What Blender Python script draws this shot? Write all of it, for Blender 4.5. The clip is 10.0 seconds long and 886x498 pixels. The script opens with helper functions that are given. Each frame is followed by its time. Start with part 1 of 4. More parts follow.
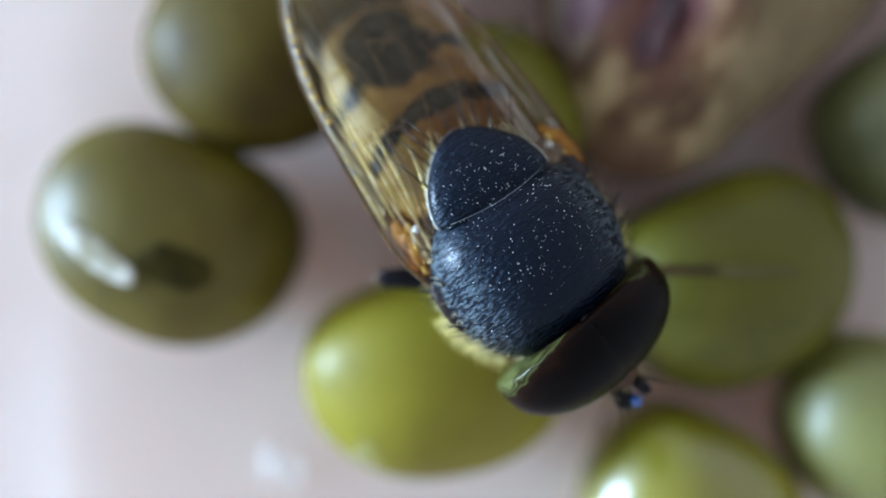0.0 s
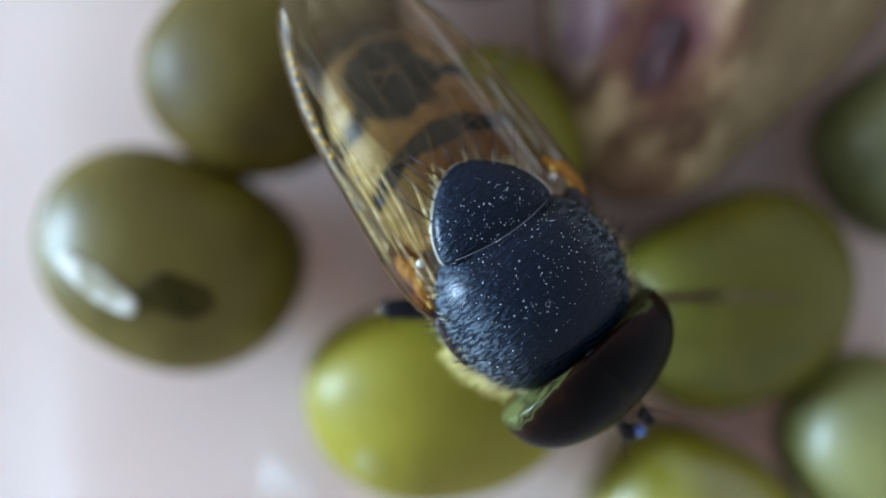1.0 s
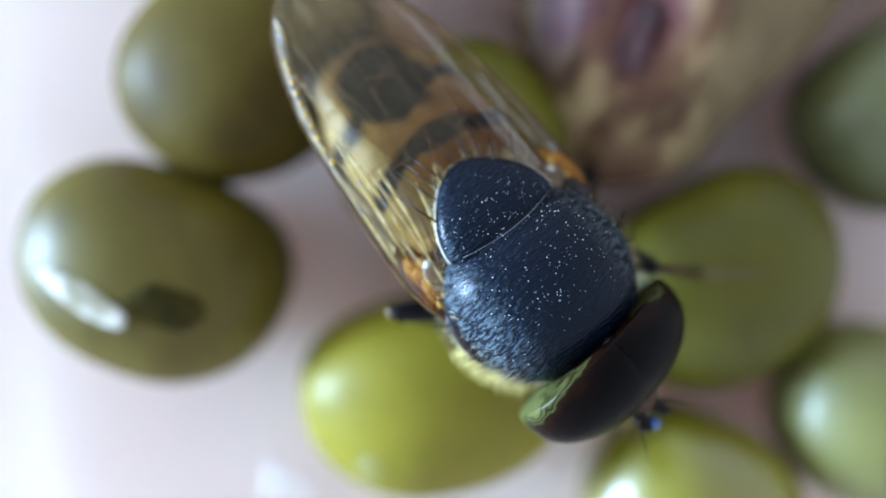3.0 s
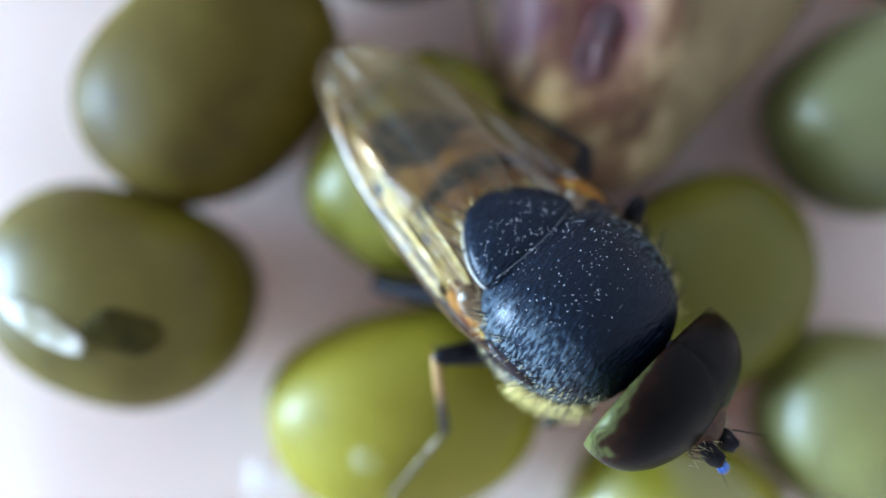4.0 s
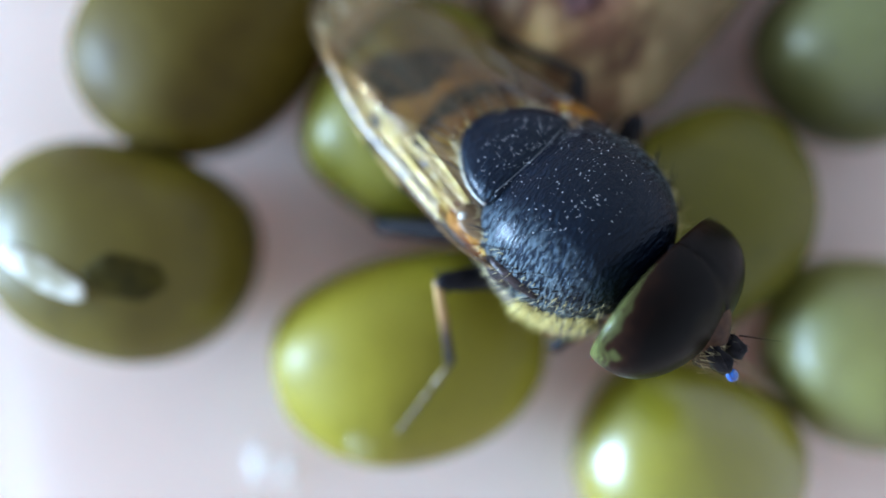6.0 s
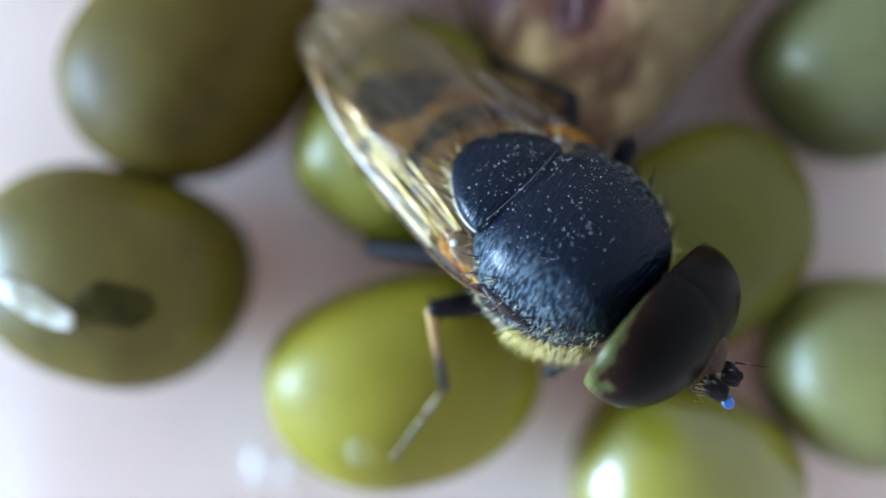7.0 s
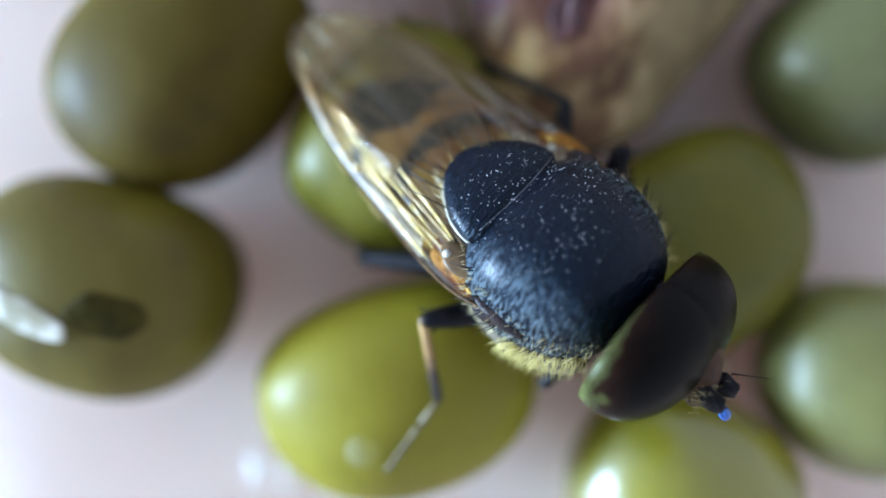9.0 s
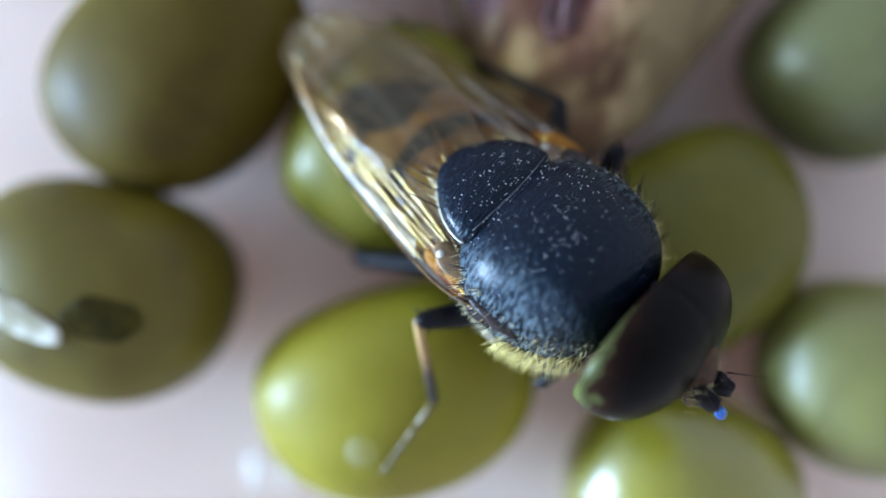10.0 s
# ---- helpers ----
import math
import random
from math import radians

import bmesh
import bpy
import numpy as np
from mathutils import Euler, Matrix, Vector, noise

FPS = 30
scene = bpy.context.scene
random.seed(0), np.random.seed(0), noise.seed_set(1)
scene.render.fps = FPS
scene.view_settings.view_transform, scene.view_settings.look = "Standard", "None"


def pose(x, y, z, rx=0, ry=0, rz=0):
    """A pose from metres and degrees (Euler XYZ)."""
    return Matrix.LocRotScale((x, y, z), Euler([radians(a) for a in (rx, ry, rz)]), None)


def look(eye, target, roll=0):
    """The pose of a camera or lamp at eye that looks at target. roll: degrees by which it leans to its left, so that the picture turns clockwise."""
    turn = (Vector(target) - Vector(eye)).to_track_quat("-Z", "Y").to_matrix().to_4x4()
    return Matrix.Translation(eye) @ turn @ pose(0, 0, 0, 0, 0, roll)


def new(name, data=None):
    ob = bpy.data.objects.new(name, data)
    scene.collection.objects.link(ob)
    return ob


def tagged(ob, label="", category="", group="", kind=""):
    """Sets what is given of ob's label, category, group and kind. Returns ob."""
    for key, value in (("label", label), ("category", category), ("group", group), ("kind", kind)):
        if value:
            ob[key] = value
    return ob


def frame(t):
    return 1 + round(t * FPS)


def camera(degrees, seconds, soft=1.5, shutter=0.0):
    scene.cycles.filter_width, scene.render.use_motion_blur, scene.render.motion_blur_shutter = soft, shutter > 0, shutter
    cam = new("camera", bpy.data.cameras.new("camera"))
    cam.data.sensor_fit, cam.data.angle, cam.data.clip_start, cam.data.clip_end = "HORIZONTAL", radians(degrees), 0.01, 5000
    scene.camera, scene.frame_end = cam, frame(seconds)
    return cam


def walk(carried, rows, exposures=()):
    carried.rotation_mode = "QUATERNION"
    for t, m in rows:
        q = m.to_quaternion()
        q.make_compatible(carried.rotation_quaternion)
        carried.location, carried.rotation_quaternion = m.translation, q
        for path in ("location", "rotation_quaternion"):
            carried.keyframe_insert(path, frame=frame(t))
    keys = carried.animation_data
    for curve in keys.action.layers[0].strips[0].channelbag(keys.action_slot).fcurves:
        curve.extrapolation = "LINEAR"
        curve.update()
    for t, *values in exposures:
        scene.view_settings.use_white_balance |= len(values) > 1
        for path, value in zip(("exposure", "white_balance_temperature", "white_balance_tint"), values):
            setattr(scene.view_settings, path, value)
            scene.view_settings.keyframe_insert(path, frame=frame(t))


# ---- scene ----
MM = 0.001


def mm(x, y, z, rx=0, ry=0, rz=0):
    """A pose given in millimetres and degrees."""
    return pose(x * MM, y * MM, z * MM, rx, ry, rz)


# ---- camera: a hand-held macro camera over the dish, looking down ----
cam = camera(48.0, 10.0, soft=1.6, shutter=0.0)
cam.data.dof.use_dof = True
cam.data.dof.focus_distance = 20.8 * MM
cam.data.dof.aperture_fstop = 18.5
ROWS = [
    (0, 0.000, 0.000, 30.084, -0.17, 0.04, 0.00),
    (0.5, -1.518, 0.543, 29.751, -1.31, -1.06, -0.17),
    (1, -0.299, 1.187, 30.030, -1.34, -0.52, -0.36),
    (1.2, 2.050, 3.267, 30.178, -2.35, 0.56, -1.75),
    (1.5, 2.468, 2.218, 30.720, -1.55, 0.54, -2.69),
    (2, 0.835, 1.338, 30.602, -1.48, -0.53, -3.24),
    (2.5, -0.261, 1.283, 30.294, -1.66, -1.44, -3.26),
    (2.7, -0.841, 1.294, 30.167, -1.95, -2.48, -3.37),
    (3.8, 0.205, 1.596, 29.459, -1.35, -1.48, -4.67),
    (4, 0.732, 0.891, 29.512, -0.22, -1.04, -5.27),
    (4.5, 1.000, -0.541, 29.872, 0.88, -0.84, -6.02),
    (5, 0.780, -1.271, 29.788, 1.51, -1.14, -6.85),
    (5.5, 1.108, -1.899, 29.169, 2.72, -0.48, -7.49),
    (5.7, 0.506, -1.950, 29.422, 2.70, -0.85, -7.56),
    (6.8, 0.574, -1.530, 29.442, 2.65, -0.55, -7.24),
    (7, 0.844, -1.266, 29.224, 2.41, -0.62, -8.02),
    (7.5, 1.355, -1.028, 28.969, 2.68, -0.33, -8.35),
    (8, 1.248, -1.045, 28.985, 2.07, -0.32, -8.23),
    (8.5, 1.104, -0.902, 28.951, 1.96, -0.57, -8.56),
    (9, 1.097, -0.896, 28.980, 1.98, -0.52, -8.37),
    (9.5, 1.473, -1.022, 29.032, 2.32, 0.05, -8.61),
    (10, 1.378, -0.995, 28.931, 2.16, -0.08, -8.76),
]
EXPOSURES = [(t, e + (0.09 if t < 1.3 else 0.16), 5220 if t < 1.3 else 5040, 7) for t, e in ((0, -0.01), (0.5, -0.08), (1.0, -0.05), (1.5, 0.56), (2.0, 0.45), (2.5, 0.26), (4.0, 0.32), (4.5, 0.32), (5.0, 0.13), (5.5, 0.18), (7.0, 0.18), (7.5, 0.2), (10, 0.17))]
walk(cam, [(t, mm(x, y, z, a, b, c)) for t, x, y, z, a, b, c in ROWS], exposures=EXPOSURES)

# ---- light: a cool lamp close by on one side, and the warm room all round ----
world = bpy.data.worlds.new("room_light")
scene.world = world
world.use_nodes = True
background = world.node_tree.nodes["Background"]
wn, wl = world.node_tree.nodes, world.node_tree.links
sky_at = wn.new("ShaderNodeTexCoord")
sky_z = wn.new("ShaderNodeSeparateXYZ")
room = wn.new("ShaderNodeValToRGB")  # unseen room, bright all round; the darker overhead stands in for the camera's body
room.color_ramp.elements[0].color = (0.74, 0.685, 0.67, 1)
room.color_ramp.elements[1].color = (0.37, 0.345, 0.335, 1)
middle = room.color_ramp.elements.new(0.55)
middle.color = (0.68, 0.645, 0.63, 1)
wl.new(sky_at.outputs["Generated"], sky_z.inputs[0])
wl.new(sky_z.outputs["Z"], room.inputs["Fac"])
wl.new(room.outputs["Color"], background.inputs["Color"])
background.inputs["Strength"].default_value = 1.28
lamp_data = bpy.data.lights.new("desk_lamp", "AREA")
lamp_data.shape, lamp_data.size = "DISK", 75 * MM
lamp_data.energy, lamp_data.color = 1.52, (0.76, 0.89, 1.0)
lamp = new("desk_lamp", lamp_data)
lamp.matrix_world = look((-213 * MM, 22 * MM, 32 * MM), (2 * MM, 0, 3 * MM))

# ---- materials ----


def nodes_of(name):
    m = bpy.data.materials.new(name)
    m.use_nodes = True
    return m, m.node_tree.nodes, m.node_tree.links, m.node_tree.nodes["Principled BSDF"]


def ramp(nodes, stops, smooth=True):
    r = nodes.new("ShaderNodeValToRGB")
    r.color_ramp.interpolation = "EASE" if smooth else "LINEAR"
    while len(r.color_ramp.elements) < len(stops):
        r.color_ramp.elements.new(0.5)
    for el, (p, c) in zip(r.color_ramp.elements, stops):
        el.position, el.color = p, (*c, 1) if len(c) == 3 else c
    return r


def noise_node(nodes, links, size, detail=3.0, rough=0.55, stretch=(1, 1, 1), kind="Object"):
    """Noise whose grains are about `size` millimetres across."""
    tc = nodes.new("ShaderNodeTexCoord")
    mp = nodes.new("ShaderNodeMapping")
    mp.inputs["Scale"].default_value = stretch
    links.new(tc.outputs[kind], mp.inputs["Vector"])
    n = nodes.new("ShaderNodeTexNoise")
    n.inputs["Scale"].default_value = 1.0 / (size * MM)
    n.inputs["Detail"].default_value = detail
    n.inputs["Roughness"].default_value = rough
    links.new(mp.outputs[0], n.inputs["Vector"])
    return n


def surface(name, colours, size=1.0, rough=(0.4, 0.5), bump=0.0, bump_size=0.2, metal=0.0, coat=0.0, coat_rough=0.15,
            sss=0.0, sss_radius=(1, 1, 1), sss_mm=0.5, specular=0.5, stretch=(1, 1, 1), bump_stretch=(1, 1, 1), sheen=0.0, per_object=0.0):
    """A procedural surface: colours blended by noise, fine relief, uneven gloss."""
    m, ns, ln, p = nodes_of(name)
    n = noise_node(ns, ln, size, stretch=stretch)
    k = len(colours)
    r = ramp(ns, [(0.28 + 0.44 * i / max(1, k - 1), c) for i, c in enumerate(colours)])
    ln.new(n.outputs["Fac"], r.inputs["Fac"])
    colour = r.outputs["Color"]
    if per_object:
        info = ns.new("ShaderNodeObjectInfo")
        mr = ns.new("ShaderNodeMapRange")
        mr.inputs["To Min"].default_value, mr.inputs["To Max"].default_value = 1 - per_object, 1 + per_object
        hsv = ns.new("ShaderNodeHueSaturation")
        ln.new(info.outputs["Random"], mr.inputs["Value"])
        ln.new(mr.outputs[0], hsv.inputs["Value"])
        ln.new(colour, hsv.inputs["Color"])
        colour = hsv.outputs["Color"]
    ln.new(colour, p.inputs["Base Color"])
    n2 = noise_node(ns, ln, bump_size, detail=4.0, stretch=bump_stretch)
    rr = ns.new("ShaderNodeMapRange")
    rr.inputs["To Min"].default_value, rr.inputs["To Max"].default_value = rough
    ln.new(n2.outputs["Fac"], rr.inputs["Value"])
    ln.new(rr.outputs[0], p.inputs["Roughness"])
    if bump:
        b = ns.new("ShaderNodeBump")
        b.inputs["Strength"].default_value = 1.0
        b.inputs["Distance"].default_value = bump * MM
        ln.new(n2.outputs["Fac"], b.inputs["Height"])
        ln.new(b.outputs[0], p.inputs["Normal"])
    p.inputs["Metallic"].default_value = metal
    p.inputs["Coat Weight"].default_value = coat
    p.inputs["Coat Roughness"].default_value = coat_rough
    p.inputs["Specular IOR Level"].default_value = specular
    p.inputs["Sheen Weight"].default_value = sheen
    if sss:
        p.inputs["Subsurface Weight"].default_value = sss
        p.inputs["Subsurface Radius"].default_value = sss_radius
        p.inputs["Subsurface Scale"].default_value = sss_mm * MM
    return m


FLOOR = surface("dish_enamel", [(0.66, 0.53, 0.455), (0.71, 0.585, 0.505)], size=9.0, rough=(0.28, 0.42), bump=0.01, bump_size=2.5, coat=0.25, coat_rough=0.3, sss=1.0, sss_radius=(1.0, 0.85, 0.8), sss_mm=13.0)


def bean_skin(name, dark, mid, light, rough=(0.44, 0.58), specular=0.22, coat=0.12):
    return surface(name, [dark, mid, light], size=3.2, rough=rough, bump=0.012, bump_size=0.45, coat=coat, coat_rough=0.27, specular=specular,
                   sss=0.18, sss_radius=(1.0, 0.8, 0.15), sss_mm=0.6, per_object=0.05)


BEAN_BRIGHT = bean_skin("bean_skin_yellow_green", (0.159, 0.139, 0.0045), (0.196, 0.172, 0.0063), (0.239, 0.210, 0.0099), (0.46, 0.6), 0.24, 0.09)
BEAN_GREEN = bean_skin("bean_skin_green", (0.069, 0.066, 0.0024), (0.095, 0.087, 0.0036), (0.125, 0.113, 0.0060))
BEAN_OLIVE = bean_skin("bean_skin_olive", (0.043, 0.028, 0.0016), (0.063, 0.045, 0.0026), (0.091, 0.068, 0.0052), (0.56, 0.68), 0.13, 0.04)
BEAN_BLOOM = bean_skin("bean_skin_waxy_olive", (0.063, 0.047, 0.0016), (0.097, 0.075, 0.0042), (0.130, 0.107, 0.0062), (0.5, 0.62), 0.26, 0.08)
BEAN_WET = bean_skin("bean_skin_shining_green", (0.158, 0.147, 0.0040), (0.200, 0.181, 0.0059), (0.242, 0.217, 0.0086), (0.3, 0.42), 0.5, 0.9)
BEAN_PALE = bean_skin("bean_skin_pale_green", (0.127, 0.128, 0.017), (0.162, 0.160, 0.025), (0.201, 0.195, 0.040), (0.5, 0.62), 0.8, 0.25)
BEAN_DEEP = bean_skin("bean_skin_deep_green", (0.088, 0.084, 0.0032), (0.123, 0.115, 0.0049), (0.161, 0.151, 0.0090))
BEAN_DULL = bean_skin("bean_skin_grey_green", (0.070, 0.072, 0.018), (0.098, 0.101, 0.027), (0.135, 0.140, 0.045), (0.5, 0.62), 0.55, 0.2)
BEAN_DARK = bean_skin("bean_skin_dark_olive", (0.045, 0.034, 0.004), (0.068, 0.053, 0.006), (0.10, 0.08, 0.012))
# the scar's pale tones also carry its glare
HILUM = surface("hilum_scar", [(0.22, 0.2, 0.11), (0.6, 0.58, 0.5)], size=0.6, rough=(0.22, 0.4), bump=0.02, bump_size=0.15, coat=1.0, coat_rough=0.25)


# dark tones that stand in for shade beside the scar
SHADE_DARK = surface("shade_patch", [(0.016, 0.013, 0.002), (0.05, 0.041, 0.004)], size=0.7, specular=0.08, rough=(0.45, 0.6), bump=0.02, bump_size=0.2)
SCAR_PURPLE = surface("purple_scar", [(0.02, 0.005, 0.006), (0.05, 0.014, 0.014), (0.1, 0.038, 0.032)], size=0.7, rough=(0.45, 0.6), bump=0.05, bump_size=0.3)


def speckled_skin():
    """Tan wrinkled skin: purple blots on one flank and at the point, pale ridges, plain brown on the other flank."""
    m, ns, ln, p = nodes_of("speckled_bean_skin")
    fine = noise_node(ns, ln, 1.3, detail=3.5, stretch=(0.6, 1.2, 1.0))
    wob = noise_node(ns, ln, 1.6, detail=2.5)
    tc = ns.new("ShaderNodeTexCoord")
    shift = ns.new("ShaderNodeVectorMath")  # an uneven outline for every blot
    shift.operation = "MULTIPLY_ADD"
    shift.inputs[1].default_value = (1.1 * MM,) * 3
    ln.new(wob.outputs["Color"], shift.inputs[0])
    ln.new(tc.outputs["Object"], shift.inputs[2])

    def blot(x, y, rx, ry, edge, most=1.0):
        mp = ns.new("ShaderNodeMapping")
        mp.vector_type = "TEXTURE"
        mp.inputs["Location"].default_value = ((x + 0.55) * MM, (y + 0.55) * MM, 0)
        mp.inputs["Scale"].default_value = (rx * MM, ry * MM, 1.0)
        ln.new(shift.outputs[0], mp.inputs["Vector"])
        length = ns.new("ShaderNodeVectorMath")
        length.operation = "LENGTH"
        ln.new(mp.outputs[0], length.inputs[0])
        r = ns.new("ShaderNodeMapRange")
        r.interpolation_type = "SMOOTHSTEP"
        r.inputs["From Min"].default_value, r.inputs["From Max"].default_value = 1 - edge, 1 + edge
        r.inputs["To Min"].default_value, r.inputs["To Max"].default_value = most, 0.0
        ln.new(length.outputs["Value"], r.inputs["Value"])
        return r.outputs[0]

    def over(colour, mask, tone):
        mix = ns.new("ShaderNodeMix")
        mix.data_type = "RGBA"
        ln.new(mask, mix.inputs[0])
        ln.new(colour, mix.inputs[6])
        mix.inputs[7].default_value = (*tone, 1)
        return mix.outputs[2]

    base = ramp(ns, [(0.38, (0.085, 0.046, 0.022)), (0.5, (0.21, 0.145, 0.062)), (0.62, (0.41, 0.31, 0.15))])
    ln.new(fine.outputs["Fac"], base.inputs["Fac"])
    c = base.outputs["Color"]
    c = over(c, blot(6.5, -3.8, 7.0, 2.9, 0.25, 0.8), (0.17, 0.128, 0.062))
    c = over(c, blot(7.2, 0.1, 2.6, 0.5, 0.6, 0.45), (0.52, 0.42, 0.26))
    c = over(c, blot(3.9, 0.7, 2.1, 1.5, 0.35, 0.7), (0.17, 0.085, 0.05))
    c = over(c, blot(3.9, 0.75, 1.35, 0.85, 0.45, 0.9), (0.075, 0.022, 0.024))
    c = over(c, blot(3.5, 2.6, 0.9, 0.7, 0.4, 0.85), (0.11, 0.045, 0.045))
    c = over(c, blot(3.2, 3.1, 4.6, 0.95, 0.5, 0.7), (0.04, 0.016, 0.02))
    c = over(c, blot(0.1, -0.4, 1.2, 1.9, 0.5, 0.75), (0.12, 0.058, 0.03))
    ln.new(c, p.inputs["Base Color"])
    b = ns.new("ShaderNodeBump")
    b.inputs["Distance"].default_value = 0.15 * MM
    ln.new(fine.outputs["Fac"], b.inputs["Height"])
    ln.new(b.outputs[0], p.inputs["Normal"])
    p.inputs["Roughness"].default_value = 0.6
    p.inputs["Specular IOR Level"].default_value = 0.2
    p.inputs["Subsurface Weight"].default_value = 0.15
    p.inputs["Subsurface Scale"].default_value = 0.5 * MM
    return m


SPECKLED = speckled_skin()


def cuticle():
    """Blue-black body shell with fine transverse wrinkles and pits, paler down the sides for dust and a painted sheen.
    """
    m, ns, ln, p = nodes_of("thorax_cuticle")
    wr = noise_node(ns, ln, 0.125, detail=2.5, stretch=(1.9, 0.5, 0.55))
    pits = noise_node(ns, ln, 0.07, detail=2.0)
    broad = noise_node(ns, ln, 1.1, detail=2.0)
    col = ramp(ns, [(0.3, (0.0005, 0.0008, 0.0022)), (0.58, (0.001, 0.0018, 0.0052)), (0.8, (0.006, 0.0105, 0.021))])
    mixf = ns.new("ShaderNodeMath")
    mixf.operation = "MULTIPLY_ADD"
    mixf.inputs[1].default_value, mixf.inputs[2].default_value = 0.55, 0.18
    ln.new(wr.outputs["Fac"], mixf.inputs[0])
    addb = ns.new("ShaderNodeMath")
    addb.operation = "MULTIPLY_ADD"
    addb.inputs[1].default_value = 0.25
    ln.new(broad.outputs["Fac"], addb.inputs[0])
    ln.new(mixf.outputs[0], addb.inputs[2])
    ln.new(addb.outputs[0], col.inputs["Fac"])
    # pale flanks: dusting, made lighter to carry the lamp's sheen in the colour
    tc = ns.new("ShaderNodeTexCoord")
    sep = ns.new("ShaderNodeSeparateXYZ")
    ln.new(tc.outputs["Object"], sep.inputs[0])
    ab = ns.new("ShaderNodeMath")
    ab.operation = "ABSOLUTE"
    ln.new(sep.outputs["Y"], ab.inputs[0])
    fl = ns.new("ShaderNodeMapRange")
    fl.inputs["From Min"].default_value, fl.inputs["From Max"].default_value = 1.1 * MM, 2.0 * MM
    ln.new(ab.outputs[0], fl.inputs["Value"])
    fm = ns.new("ShaderNodeMath")
    fm.operation = "MULTIPLY"
    worn = ramp(ns, [(0.44, (0.02, 0.02, 0.02)), (0.58, (0.95, 0.95, 0.95))])
    ln.new(wr.outputs["Fac"], worn.inputs["Fac"])
    ln.new(fl.outputs[0], fm.inputs[0])
    ln.new(worn.outputs["Color"], fm.inputs[1])
    mx = ns.new("ShaderNodeMix")
    mx.data_type = "RGBA"
    ln.new(fm.outputs[0], mx.inputs[0])
    ln.new(col.outputs["Color"], mx.inputs[6])
    mx.inputs[7].default_value = (0.105, 0.128, 0.135, 1)
    ln.new(mx.outputs[2], p.inputs["Base Color"])
    b = ns.new("ShaderNodeBump")
    b.inputs["Distance"].default_value = 0.11 * MM
    ln.new(wr.outputs["Fac"], b.inputs["Height"])
    b2 = ns.new("ShaderNodeBump")
    b2.inputs["Distance"].default_value = 0.02 * MM
    ln.new(pits.outputs["Fac"], b2.inputs["Height"])
    ln.new(b.outputs[0], b2.inputs["Normal"])
    ln.new(b2.outputs[0], p.inputs["Normal"])
    p.inputs["Roughness"].default_value = 0.42
    p.inputs["Specular IOR Level"].default_value = 0.16
    p.inputs["Specular Tint"].default_value = (0.45, 0.68, 1.0, 1)
    gloss = ns.new("ShaderNodeBump")  # the clear outer layer is smoother than the shell under it
    gloss.inputs["Distance"].default_value = 0.011 * MM
    ln.new(wr.outputs["Fac"], gloss.inputs["Height"])
    ln.new(gloss.outputs[0], p.inputs["Coat Normal"])
    p.inputs["Coat Weight"].default_value = 0.18
    p.inputs["Coat Roughness"].default_value = 0.24
    p.inputs["Coat Tint"].default_value = (0.6, 0.76, 1.0, 1)
    return m


CUTICLE = cuticle()
PLEURA = surface("flank_dusted", [(0.02, 0.018, 0.016), (0.10, 0.085, 0.06), (0.24, 0.2, 0.12)], size=0.35, rough=(0.5, 0.7), bump=0.03, bump_size=0.12)
BLACK_SHELL = surface("black_shell", [(0.003, 0.003, 0.005), (0.009, 0.008, 0.009)], size=0.3, rough=(0.35, 0.5), bump=0.012, bump_size=0.1, specular=0.12)
FACE = surface("dusty_face", [(0.018, 0.013, 0.007), (0.06, 0.042, 0.018), (0.14, 0.105, 0.05)], size=0.22, specular=0.12, rough=(0.45, 0.6), bump=0.04, bump_size=0.1)
BROWN_SHELL = surface("brown_shell", [(0.03, 0.016, 0.01), (0.075, 0.04, 0.02)], size=0.3, rough=(0.35, 0.5), bump=0.015, bump_size=0.1, specular=0.12)
HINGE = surface("hinge_shell", [(0.008, 0.005, 0.006), (0.024, 0.013, 0.012)], size=0.2, rough=(0.3, 0.5), bump=0.03, bump_size=0.1, specular=0.3)
AMBER = surface("amber_sclerite", [(0.06, 0.021, 0.001), (0.25, 0.105, 0.004), (0.42, 0.22, 0.014)], size=0.3, specular=0.25, rough=(0.3, 0.5), bump=0.09, bump_size=0.1, stretch=(0.5, 1.6, 1.0))
VEIN = surface("wing_vein_gold", [(0.3, 0.21, 0.07), (0.55, 0.44, 0.22)], size=0.5, rough=(0.3, 0.45), bump=0.008, bump_size=0.08, metal=0.7, coat=0.6, coat_rough=0.1)
GOLD = surface("gold_knob", [(0.34, 0.2, 0.03), (0.6, 0.42, 0.1)], size=0.2, rough=(0.2, 0.3), metal=0.4)
PLEAT = surface("wing_pleat", [(0.13, 0.14, 0.18), (0.42, 0.32, 0.1), (0.66, 0.58, 0.36)], size=0.3, rough=(0.34, 0.48), bump=0.02, bump_size=0.2, metal=0.8)
VEIN_DARK = surface("wing_vein_brown", [(0.06, 0.032, 0.012), (0.13, 0.075, 0.025)], size=0.25, rough=(0.42, 0.62), bump=0.03, bump_size=0.12, specular=0.14)
HAIR_PALE = surface("pale_hair", [(0.46, 0.38, 0.16), (0.62, 0.55, 0.3)], size=0.3, rough=(0.35, 0.5))
HAIR_YELLOW = surface("yellow_hair", [(0.42, 0.34, 0.08), (0.7, 0.6, 0.22)], size=0.3, rough=(0.35, 0.5))
HAIR_BLACK = surface("black_bristle", [(0.005, 0.004, 0.004), (0.014, 0.011, 0.010)], size=0.3, rough=(0.3, 0.4), specular=0.12)
